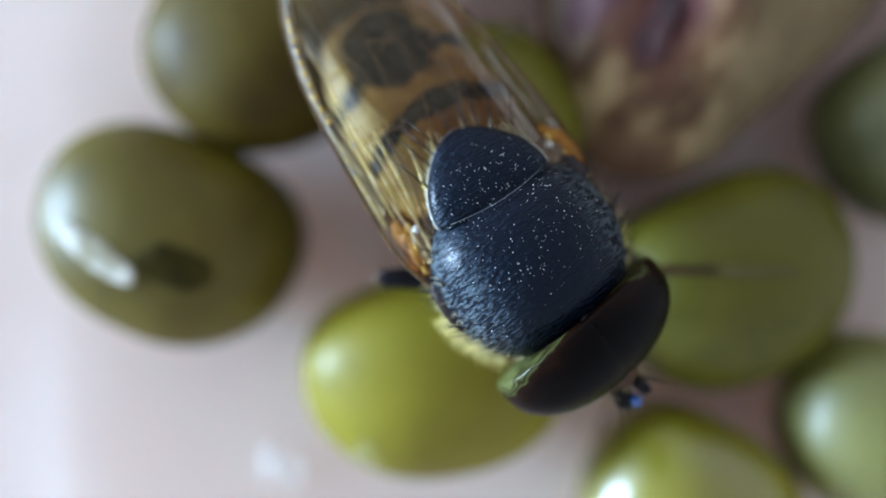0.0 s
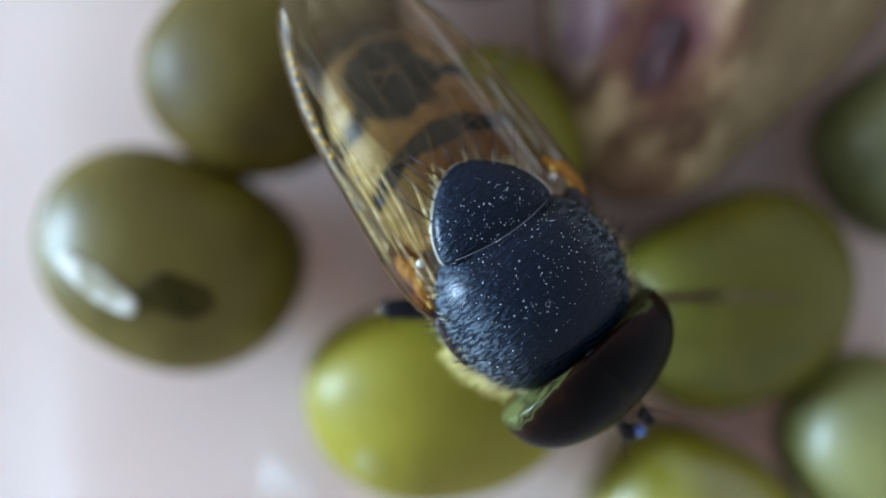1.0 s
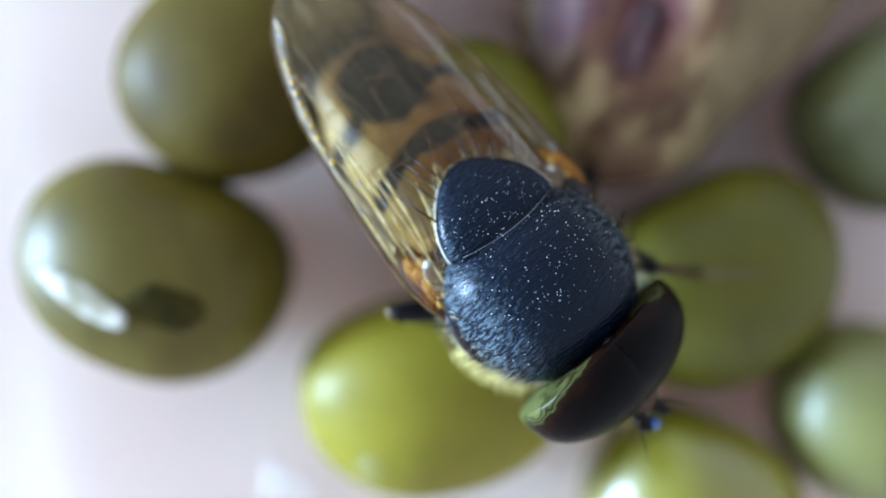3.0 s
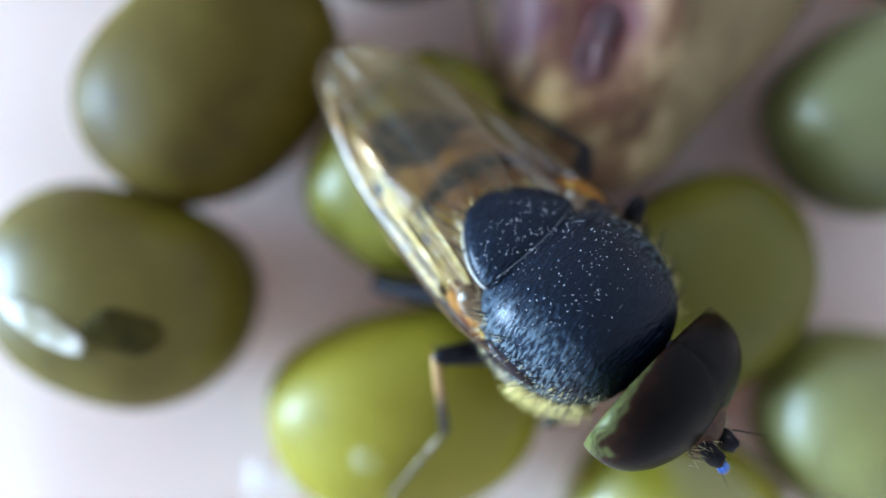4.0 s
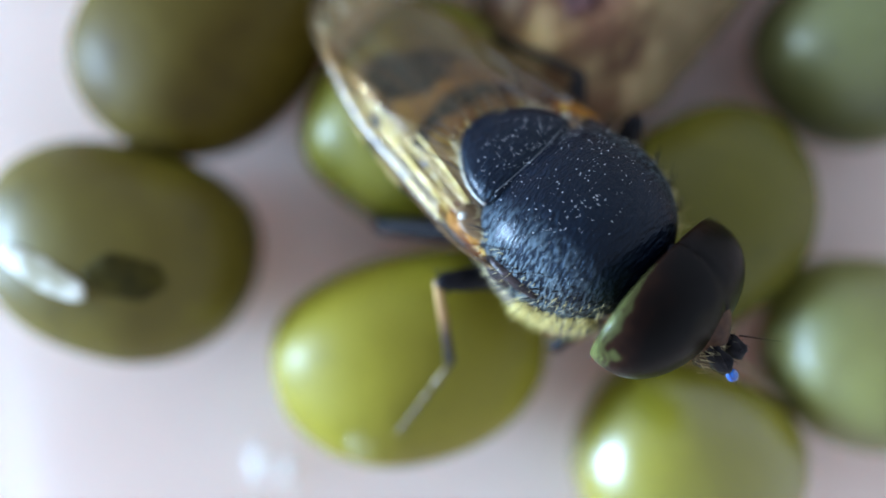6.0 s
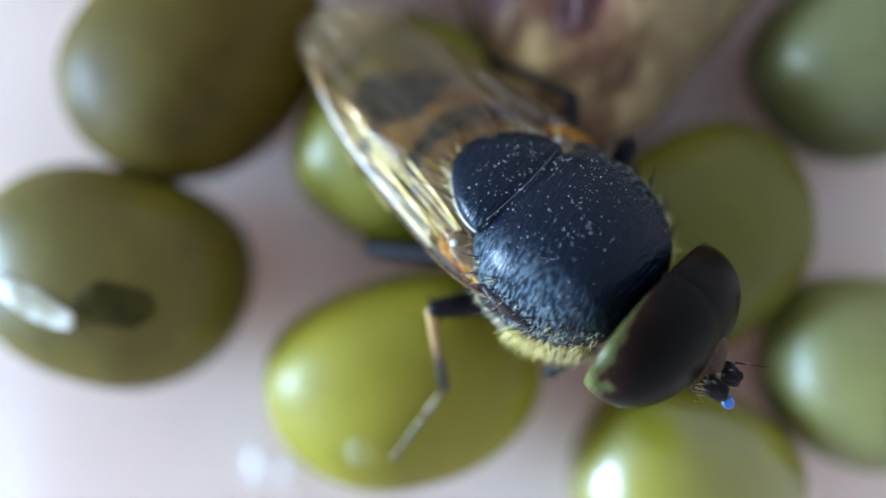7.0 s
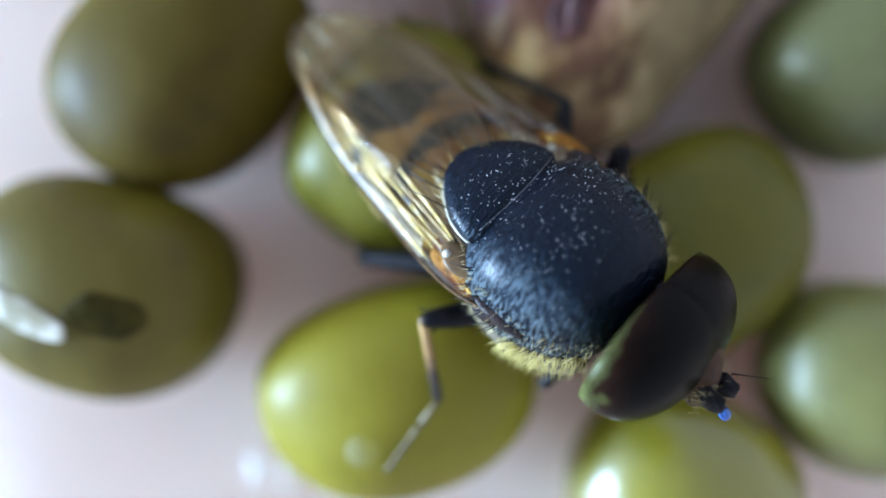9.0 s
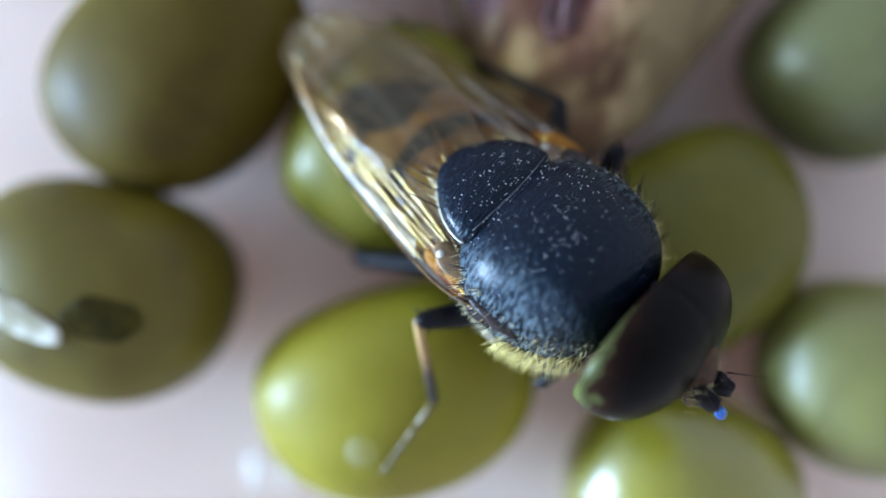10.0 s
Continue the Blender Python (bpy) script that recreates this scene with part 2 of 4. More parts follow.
POLLEN = surface("pollen_grain", [(0.3, 0.31, 0.33), (0.85, 0.87, 0.88)], size=0.3, rough=(0.4, 0.6))
# paler than the shell, to paint the lit edge of the groove
CREASE = surface("crease_edge", [(0.035, 0.04, 0.05), (0.085, 0.09, 0.10)], size=0.15, rough=(0.3, 0.45))
TARSUS = surface("tarsus_shell", [(0.06, 0.045, 0.014), (0.14, 0.105, 0.035)], size=0.3, rough=(0.4, 0.55), bump=0.015, bump_size=0.1)
# blue that paints a glint at the end of the mouthparts
BLUE_GLINT = surface("blue_glint_tip", [(0.012, 0.05, 0.22), (0.03, 0.13, 0.5)], size=0.15, rough=(0.15, 0.3), coat=0.8, coat_rough=0.1)
RIM = surface("pale_rim", [(0.36, 0.35, 0.28), (0.55, 0.54, 0.48)], size=0.25, rough=(0.25, 0.4), coat=0.4)
CALYPTER = surface("calypter", [(0.07, 0.04, 0.014), (0.16, 0.10, 0.04)], size=0.3, rough=(0.35, 0.5), sss=0.3, sss_mm=0.1)


def tergite_skin():
    """Tawny abdomen plates with dark hind bands and a black saddle, set out along the body's length."""
    m, ns, ln, p = nodes_of("tergite_skin")
    tc = ns.new("ShaderNodeTexCoord")
    sep = ns.new("ShaderNodeSeparateXYZ")
    ln.new(tc.outputs["Object"], sep.inputs[0])
    wob = noise_node(ns, ln, 0.6, detail=2.0)

    def math_node(op, a, b):
        n = ns.new("ShaderNodeMath")
        n.operation = op
        for i, v in enumerate((a, b)):
            if isinstance(v, (int, float)):
                n.inputs[i].default_value = v
            else:
                ln.new(v, n.inputs[i])
        return n.outputs[0]

    x = math_node("MULTIPLY", sep.outputs["X"], 1000.0)
    y = math_node("MULTIPLY", sep.outputs["Y"], 1000.0)
    w = math_node("MULTIPLY", math_node("SUBTRACT", wob.outputs["Fac"], 0.5), 0.55)
    xw = math_node("ADD", x, w)
    ay = math_node("ABSOLUTE", math_node("ADD", y, math_node("MULTIPLY", w, 0.8)), 0.0)

    def soft_band(value, centre, half, edge):
        d = math_node("ABSOLUTE", math_node("SUBTRACT", value, centre), 0.0)
        r = ns.new("ShaderNodeMapRange")
        r.interpolation_type = "SMOOTHSTEP"
        r.inputs["From Min"].default_value, r.inputs["From Max"].default_value = half - edge, half + edge
        r.inputs["To Min"].default_value, r.inputs["To Max"].default_value = 1.0, 0.0
        ln.new(d, r.inputs["Value"])
        return r.outputs[0]

    curve = math_node("ADD", xw, math_node("MULTIPLY", math_node("MULTIPLY", y, y), -0.17))
    bands = [soft_band(curve, -2.0, 0.28, 0.12), soft_band(curve, -4.1, 0.23, 0.09), soft_band(curve, -5.55, 0.22, 0.12), soft_band(curve, -7.25, 0.2, 0.15)]
    far = math_node("POWER", math_node("ABSOLUTE", math_node("SUBTRACT", xw, -5.85), 0.0), 2.4)
    wide = math_node("POWER", math_node("MULTIPLY", ay, 1.0), 2.4)
    saddle = soft_band(math_node("ADD", far, wide), 0.0, 1.05, 0.28)
    total = saddle
    for bnd in bands:
        total = math_node("MAXIMUM", total, bnd)
    base = ramp(ns, [(0.3, (0.17, 0.122, 0.042)), (0.7, (0.28, 0.213, 0.083))])
    ln.new(wob.outputs["Fac"], base.inputs["Fac"])
    tail = ns.new("ShaderNodeMapRange")  # the last plates are browner
    tail.inputs["From Min"].default_value, tail.inputs["From Max"].default_value = -5.6, -6.9
    ln.new(xw, tail.inputs["Value"])
    rear = ns.new("ShaderNodeMix")
    rear.data_type = "RGBA"
    ln.new(tail.outputs[0], rear.inputs[0])
    ln.new(base.outputs["Color"], rear.inputs[6])
    rear.inputs[7].default_value = (0.095, 0.065, 0.03, 1)
    mx = ns.new("ShaderNodeMix")
    mx.data_type = "RGBA"
    ln.new(total, mx.inputs[0])
    ln.new(rear.outputs[2], mx.inputs[6])
    mx.inputs[7].default_value = (0.004, 0.0035, 0.0035, 1)
    ln.new(mx.outputs[2], p.inputs["Base Color"])
    grain = noise_node(ns, ln, 0.09, detail=3.0)
    b = ns.new("ShaderNodeBump")
    b.inputs["Distance"].default_value = 0.02 * MM
    ln.new(grain.outputs["Fac"], b.inputs["Height"])
    ln.new(b.outputs[0], p.inputs["Normal"])
    p.inputs["Roughness"].default_value = 0.42
    p.inputs["Specular IOR Level"].default_value = 0.15
    p.inputs["Subsurface Weight"].default_value = 0.08
    p.inputs["Subsurface Scale"].default_value = 0.25 * MM
    return m


TERGITE = tergite_skin()


def wing_skin(name="wing_membrane", body=(0.47, 0.035), tints=((0.88, 0.83, 0.66), (0.84, 0.74, 0.48), (0.62, 0.4, 0.12))):
    """Clear amber membrane: it tints what lies under it, and its rippled face shines a little; smokier towards the tip."""
    m, ns, ln, p = nodes_of(name)
    n = noise_node(ns, ln, 1.6, detail=3.0)
    r = ramp(ns, [(0.3, (0.13, 0.09, 0.022)), (0.7, (0.27, 0.2, 0.065))])
    ln.new(n.outputs["Fac"], r.inputs["Fac"])
    ln.new(r.outputs["Color"], p.inputs["Base Color"])
    p.inputs["Roughness"].default_value = 0.3
    p.inputs["Specular IOR Level"].default_value = 0.7
    rip = noise_node(ns, ln, 0.35, detail=2.0, stretch=(0.6, 1.6, 1.0))
    b = ns.new("ShaderNodeBump")
    b.inputs["Distance"].default_value = 0.03 * MM
    ln.new(rip.outputs["Fac"], b.inputs["Height"])
    ln.new(b.outputs[0], p.inputs["Normal"])
    clear = ns.new("ShaderNodeBsdfTransparent")
    clear.inputs["Color"].default_value = (0.9, 0.77, 0.5, 1)
    tc = ns.new("ShaderNodeTexCoord")
    sep = ns.new("ShaderNodeSeparateXYZ")
    ln.new(tc.outputs["Object"], sep.inputs[0])
    root = ns.new("ShaderNodeMapRange")
    root.inputs["From Min"].default_value, root.inputs["From Max"].default_value = -4.8 * MM, -1.5 * MM
    ln.new(sep.outputs["X"], root.inputs["Value"])
    tint = ramp(ns, [(0.5 * k, c) for k, c in enumerate(tints)])
    ln.new(root.outputs[0], tint.inputs["Fac"])
    ln.new(tint.outputs["Color"], clear.inputs["Color"])
    al = ns.new("ShaderNodeMapRange")
    al.interpolation_type = "SMOOTHSTEP"
    al.inputs["From Min"].default_value, al.inputs["From Max"].default_value = -9.2 * MM, -6.6 * MM
    al.inputs["To Min"].default_value, al.inputs["To Max"].default_value = body
    ln.new(sep.outputs["X"], al.inputs["Value"])
    mix = ns.new("ShaderNodeMixShader")
    ln.new(al.outputs[0], mix.inputs[0])
    ln.new(clear.outputs[0], mix.inputs[1])
    ln.new(p.outputs[0], mix.inputs[2])
    # long glossy pleats
    pleat = noise_node(ns, ln, 0.5, detail=2.0, stretch=(0.18, 2.2, 0.4))
    shine = ramp(ns, [(0.48, (0.0, 0.0, 0.0)), (0.6, (0.13, 0.13, 0.13))])
    ln.new(pleat.outputs["Fac"], shine.inputs["Fac"])
    gloss = ns.new("ShaderNodeBsdfGlossy")
    gloss.inputs["Color"].default_value = (1.0, 0.96, 0.86, 1)
    gloss.inputs["Roughness"].default_value = 0.19
    b2 = ns.new("ShaderNodeBump")
    b2.inputs["Distance"].default_value = 0.06 * MM
    ln.new(pleat.outputs["Fac"], b2.inputs["Height"])
    ln.new(b2.outputs[0], gloss.inputs["Normal"])
    both = ns.new("ShaderNodeMixShader")
    side = ns.new("ShaderNodeMath")
    side.operation = "ABSOLUTE"
    ln.new(sep.outputs["Y"], side.inputs[0])
    outer = ns.new("ShaderNodeMapRange")
    outer.inputs["From Min"].default_value, outer.inputs["From Max"].default_value = 0.9 * MM, 1.6 * MM
    outer.inputs["To Min"].default_value = 0.08
    ln.new(side.outputs[0], outer.inputs["Value"])
    pl = ns.new("ShaderNodeMath")
    pl.operation = "MULTIPLY"
    ln.new(shine.outputs["Color"], pl.inputs[0])
    ln.new(outer.outputs[0], pl.inputs[1])
    ln.new(pl.outputs[0], both.inputs[0])
    ln.new(mix.outputs[0], both.inputs[1])
    ln.new(gloss.outputs[0], both.inputs[2])
    haze = ns.new("ShaderNodeBsdfGlossy")  # a broad, faint sheen over the whole membrane
    haze.inputs["Color"].default_value = (0.95, 0.97, 1.0, 1)
    haze.inputs["Roughness"].default_value = 0.37
    ln.new(b.outputs[0], haze.inputs["Normal"])
    last = ns.new("ShaderNodeMixShader")
    last.inputs[0].default_value = 0.016
    ln.new(both.outputs[0], last.inputs[1])
    ln.new(haze.outputs[0], last.inputs[2])
    ln.new(last.outputs[0], ns["Material Output"].inputs["Surface"])
    return m


WING = wing_skin()
WING_BROWN = wing_skin("brown_wing_membrane", (0.45, 0.02), ((0.76, 0.62, 0.4), (0.66, 0.49, 0.26), (0.42, 0.24, 0.07)))
COSTA = surface("costal_cell", [(0.025, 0.018, 0.01), (0.12, 0.084, 0.027), (0.3, 0.235, 0.1)], size=0.22, stretch=(0.22, 2.0, 1.0), rough=(0.3, 0.5), bump=0.05, bump_size=0.2, bump_stretch=(0.25, 2.0, 1.0), coat=0.08, coat_rough=0.2)


def eye_skin():
    """Compound eye: dark red-brown, with an olive-green hind field broken by brown bands; minute facets."""
    m, ns, ln, p = nodes_of("compound_eye")
    tc = ns.new("ShaderNodeTexCoord")
    sep = ns.new("ShaderNodeSeparateXYZ")
    ln.new(tc.outputs["Object"], sep.inputs[0])
    n = noise_node(ns, ln, 0.75, detail=2.5, stretch=(1.0, 0.6, 0.8))
    ms = ns.new("ShaderNodeMath")
    ms.operation = "MULTIPLY_ADD"
    ms.inputs[1].default_value, ms.inputs[2].default_value = 1.5 * MM, -0.75 * MM
    ln.new(n.outputs["Fac"], ms.inputs[0])
    ad = ns.new("ShaderNodeMath")
    ad.operation = "ADD"
    yy = ns.new("ShaderNodeMath")
    yy.operation = "ABSOLUTE"
    ln.new(sep.outputs["Y"], yy.inputs[0])
    side_x = ns.new("ShaderNodeMath")
    side_x.operation = "MULTIPLY_ADD"
    side_x.inputs[1].default_value = -0.45
    ln.new(yy.outputs[0], side_x.inputs[0])
    ln.new(sep.outputs["X"], side_x.inputs[2])
    ln.new(side_x.outputs[0], ad.inputs[0])
    ln.new(ms.outputs[0], ad.inputs[1])
    mr = ns.new("ShaderNodeMapRange")
    mr.inputs["From Min"].default_value, mr.inputs["From Max"].default_value = -1.08 * MM, 1.12 * MM
    ln.new(ad.outputs[0], mr.inputs["Value"])
    r = ramp(ns, [(0.0, (0.085, 0.092, 0.028)), (0.045, (0.03, 0.03, 0.01)), (0.08, (0.065, 0.072, 0.02)), (0.12, (0.018, 0.013, 0.005)), (0.155, (0.045, 0.048, 0.014)), (0.2, (0.010, 0.004, 0.0018)), (0.34, (0.004, 0.0016, 0.001)),
                  (0.5, (0.0018, 0.0012, 0.0009)), (0.8, (0.002, 0.0016, 0.0012)), (1.0, (0.006, 0.005, 0.002))])
    ln.new(mr.outputs[0], r.inputs["Fac"])
    ln.new(r.outputs["Color"], p.inputs["Base Color"])
    v = ns.new("ShaderNodeTexVoronoi")
    v.inputs["Scale"].default_value = 1 / (0.035 * MM)
    ln.new(tc.outputs["Object"], v.inputs["Vector"])
    b = ns.new("ShaderNodeBump")
    b.inputs["Distance"].default_value = 0.006 * MM
    b.invert = True
    ln.new(v.outputs["Distance"], b.inputs["Height"])
    ln.new(b.outputs[0], p.inputs["Normal"])
    p.inputs["Roughness"].default_value = 0.3
    p.inputs["Specular IOR Level"].default_value = 0.045
    p.inputs["Coat Weight"].default_value = 0.06
    p.inputs["Coat Roughness"].default_value = 0.15
    return m


EYE = eye_skin()


# see-through bead whose pale body and gloss stand in for a glint
def glint_bead(name, alpha):
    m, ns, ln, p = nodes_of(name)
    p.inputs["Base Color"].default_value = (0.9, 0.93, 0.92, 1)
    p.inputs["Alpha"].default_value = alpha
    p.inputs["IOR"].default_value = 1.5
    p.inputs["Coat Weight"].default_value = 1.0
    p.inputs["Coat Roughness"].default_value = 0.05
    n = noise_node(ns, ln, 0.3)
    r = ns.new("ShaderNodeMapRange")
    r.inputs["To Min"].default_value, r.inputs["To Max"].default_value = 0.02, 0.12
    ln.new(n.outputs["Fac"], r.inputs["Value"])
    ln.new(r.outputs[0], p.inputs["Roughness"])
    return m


CLEAR = glint_bead("glint_bead", 0.06)
MILKY = glint_bead("milky_glint", 0.5)

# ---- building helpers (all in millimetres) ----


def part(name, bm, material, parent=None, label="", smooth=True):
    """One mesh object from a bmesh in millimetres, under a thing or part if one is given."""
    bmesh.ops.recalc_face_normals(bm, faces=bm.faces)
    me = bpy.data.meshes.new(name)
    for v in bm.verts:
        v.co *= MM
    bm.to_mesh(me)
    bm.free()
    if smooth:
        me.polygons.foreach_set("use_smooth", [True] * len(me.polygons))
    me.materials.append(material)
    ob = new(name, me)
    ob.parent = parent
    if label:
        ob["label"] = label
    return ob


def loft(bm, sections, n=28, power=2.0, up=(0, 0, 1)):
    """A closed skin through rings. A section: centre (x, y, z), half width, half height, along the polyline of the centres."""
    up = Vector(up)
    cs = [Vector(s[0]) for s in sections]
    rings = []
    for i, (c, w, h) in enumerate(sections):
        d = (cs[min(i + 1, len(cs) - 1)] - cs[max(i - 1, 0)]).normalized()
        side = d.cross(up)
        side = side.normalized() if side.length > 1e-6 else Vector((0, 1, 0))
        top = side.cross(d).normalized()
        ring = []
        for k in range(n):
            a = 2 * math.pi * k / n
            ca, sa = math.cos(a), math.sin(a)
            px = math.copysign(abs(ca) ** (2 / power), ca) * w
            py = math.copysign(abs(sa) ** (2 / power), sa) * h
            ring.append(bm.verts.new(cs[i] + side * px + top * py))
        rings.append(ring)
    for r0, r1 in zip(rings, rings[1:]):
        for k in range(n):
            bm.faces.new((r0[k], r0[(k + 1) % n], r1[(k + 1) % n], r1[k]))
    bm.faces.new(rings[0][::-1])
    bm.faces.new(rings[-1])
    return bm


def smooth_sections(keys, steps=5):
    """Catmull-Rom between key sections."""
    flat = [np.array([*c, w, h], float) for c, w, h in keys]
    out = []
    for i in range(len(flat) - 1):
        p0, p1, p2, p3 = flat[max(i - 1, 0)], flat[i], flat[i + 1], flat[min(i + 2, len(flat) - 1)]
        for s in range(steps):
            u = s / steps
            q = 0.5 * (2 * p1 + (p2 - p0) * u + (2 * p0 - 5 * p1 + 4 * p2 - p3) * u * u + (3 * p1 - p0 - 3 * p2 + p3) * u ** 3)
            out.append(q)
    out.append(flat[-1])
    return [((q[0], q[1], q[2]), max(q[3], 0.01), max(q[4], 0.01)) for q in out]


def tube(bm, points, radii, n=6):
    return loft(bm, [(p, r, r) for p, r in zip(points, radii)], n=n, up=(0.13, 0.21, 0.97))


def spike(bm, base, tip, r, n=3):
    """A thin tapering hair."""
    base, tip = Vector(base), Vector(tip)
    d = (tip - base).normalized()
    s = d.orthogonal().normalized()
    t = d.cross(s)
    ring = [bm.verts.new(base + (s * math.cos(2 * math.pi * k / n) + t * math.sin(2 * math.pi * k / n)) * r) for k in range(n)]
    top = bm.verts.new(tip)
    for k in range(n):
        bm.faces.new((ring[k], ring[(k + 1) % n], top))


def ellipsoid(bm, c, a, b, h, nu=48, nv=28, power=2.0, lump=0.0, seed=0.0):
    c = Vector(c)
    rows = []
    for j in range(1, nv):
        th = math.pi * j / nv
        row = []
        for i in range(nu):
            ph = 2 * math.pi * i / nu
            d = Vector((math.sin(th) * math.cos(ph), math.sin(th) * math.sin(ph), math.cos(th)))
            d = Vector([math.copysign(abs(q) ** (2 / power), q) for q in d])
            k = 1 + lump * noise.noise(d * 1.3 + Vector((seed, seed * 0.7, 0)))
            row.append(bm.verts.new(c + Vector((d.x * a, d.y * b, d.z * h)) * k))
        rows.append(row)
    top, bot = bm.verts.new(c + Vector((0, 0, h))), bm.verts.new(c - Vector((0, 0, h)))
    for r0, r1 in zip(rows, rows[1:]):
        for i in range(nu):
            bm.faces.new((r0[i], r0[(i + 1) % nu], r1[(i + 1) % nu], r1[i]))
    for i in range(nu):
        bm.faces.new((top, rows[0][(i + 1) % nu], rows[0][i]))
        bm.faces.new((bot, rows[-1][i], rows[-1][(i + 1) % nu]))
    return bm


# ---- the dish floor ----


def dish_floor():
    """One sheet; along one edge it dips into a shallow double bevel before the flat land outside."""
    bevel = ((-18.0, -0.2), (-14.8, -0.8), (-13.2, -0.36), (-12.95, -0.34), (-12.75, -0.33), (-11.7, -0.02), (-11.5, 0.0))
    xs = [(x, 0.0) for x in np.linspace(-400.0, -20.0, 14)] + list(bevel) + [(x, 0.0) for x in np.linspace(-10.0, 30.0, 21)] + [(x, 0.0) for x in np.linspace(50.0, 400.0, 12)]
    ys = list(np.linspace(-400.0, -40.0, 10)) + list(np.linspace(-30.0, 30.0, 61)) + list(np.linspace(40.0, 400.0, 10))
    bm = bmesh.new()
    rows = []
    for y in ys:
        k = min(1.0, max(0.35, (2.0 - y) / 8.0))
        rows.append([bm.verts.new((x, y, z * k)) for x, z in xs])
    for r0, r1 in zip(rows, rows[1:]):
        for k in range(len(r0) - 1):
            bm.faces.new((r0[k], r0[k + 1], r1[k + 1], r1[k]))
    ob = part("ground", bm, FLOOR)
    return tagged(ob, "off-white enamel surface under the beans, bevelled along one edge", "surface", kind="structure")


dish_floor()

# ---- beans ----


def bean(name, x, y, a, b, h, yaw, skin, label, category="bean", seed=1.0, hilum=None, roll=0.0):
    bm = bmesh.new()
    ellipsoid(bm, (0, 0, 0), a, b, h, power=2.35, lump=0.035, seed=seed)
    for v in bm.verts:  # a slight kidney bend
        v.co.y += 0.10 * b * (v.co.x / a) ** 2 - 0.04 * b
    low = min(v.co.z for v in bm.verts)
    ob = part(name, bm, skin)
    ob.matrix_basis = mm(x, y, -low, roll, 0, yaw)
    tagged(ob, label, category, group="loose beans in the dish")
    def on_top(u, v, turn, sink):
        """A place on the upper skin, its z axis along the skin's normal."""
        z = h * (1 - abs(u / a) ** 2.35 - abs(v / b) ** 2.35) ** (1 / 2.35)
        nrm = Vector((abs(u / a) ** 1.35 / a * math.copysign(1, u), abs(v / b) ** 1.35 / b * math.copysign(1, v), (z / h) ** 1.35 / h)).normalized()
        ax = Vector((math.cos(radians(turn)), math.sin(radians(turn)), 0))
        ax = (ax - nrm * ax.dot(nrm)).normalized()
        m = Matrix((ax, nrm.cross(ax), nrm)).transposed().to_4x4()
        return Matrix.Translation(Vector((u, v + 0.10 * b * (u / a) ** 2 - 0.04 * b, z)) - nrm * sink) @ m

    if hilum is not None:  # a scar whitened for its glare, and a dark patch put there as shade
        hb = bmesh.new()
        ellipsoid(hb, (0, 0, 0), 1.25, 0.38, 0.08, nu=36, nv=14, lump=0.18, seed=4.0)
        bmesh.ops.transform(hb, matrix=on_top(*hilum, 0.02), verts=hb.verts)
        part("hilum", hb, HILUM, ob, "oval seed scar, whitened for the glare on it")
        lip = bmesh.new()
        ellipsoid(lip, (0, 0, 0), 0.95, 0.52, 0.1, nu=48, nv=18, lump=0.22, seed=9.0)
        bmesh.ops.transform(lip, matrix=on_top(hilum[0] + 1.95, hilum[1] + 0.35, hilum[2] + 20, 0.07), verts=lip.verts)
        part("shade_patch", lip, SHADE_DARK, ob, "blackish patch at the end of the seed scar, standing in for shade")
    return ob


bean("bean", -7.45, 0.35, 3.6, 2.85, 2.7, -20, BEAN_BLOOM, "glossy dark olive-green dried bean lying on the white surface", seed=1.7, hilum=(-0.98, -0.85, -14.0))
bean("bean", -4.5, 5.9, 3.7, 2.9, 2.75, 40, BEAN_OLIVE, "dark olive-brown dried bean touching its neighbour's end", seed=2.9)
bean("bean", -0.15, -3.4, 3.68, 2.75, 2.7, 8, BEAN_BRIGHT, "bright yellow-green dried bean that the fly stands on", seed=4.1)
bean("bean", 7.75, -0.85, 3.4, 2.8, 2.7, 25, BEAN_GREEN, "olive-green dried bean in the fly's shadow", seed=5.3)
bean("bean", 0.75, 3.0, 3.1, 2.7, 2.6, 40, BEAN_DEEP, "deep green dried bean under the fly's abdomen", seed=6.1)
bean("bean", 12.3, -5.0, 3.1, 2.6, 2.6, -15, BEAN_PALE, "pale green dried bean with a soft sheen", seed=7.7)
bean("bean", 6.7, -7.2, 3.0, 2.7, 2.65, -35, BEAN_WET, "yellow-green dried bean with a bright window glint", seed=8.2)
bean("bean", 13.3, 3.4, 3.0, 2.7, 2.65, 30, BEAN_DULL, "dull grey-green dried bean beside the speckled one", seed=9.4)
bean("bean", 0.9, 10.3, 2.9, 2.65, 2.6, 10, BEAN_DARK, "dark olive dried bean behind the others", seed=10.6)
bean("bean", 16.8, 8.2, 3.0, 2.7, 2.6, 60, BEAN_DARK, "dark brown-green dried bean at the edge of the heap", seed=11.8)


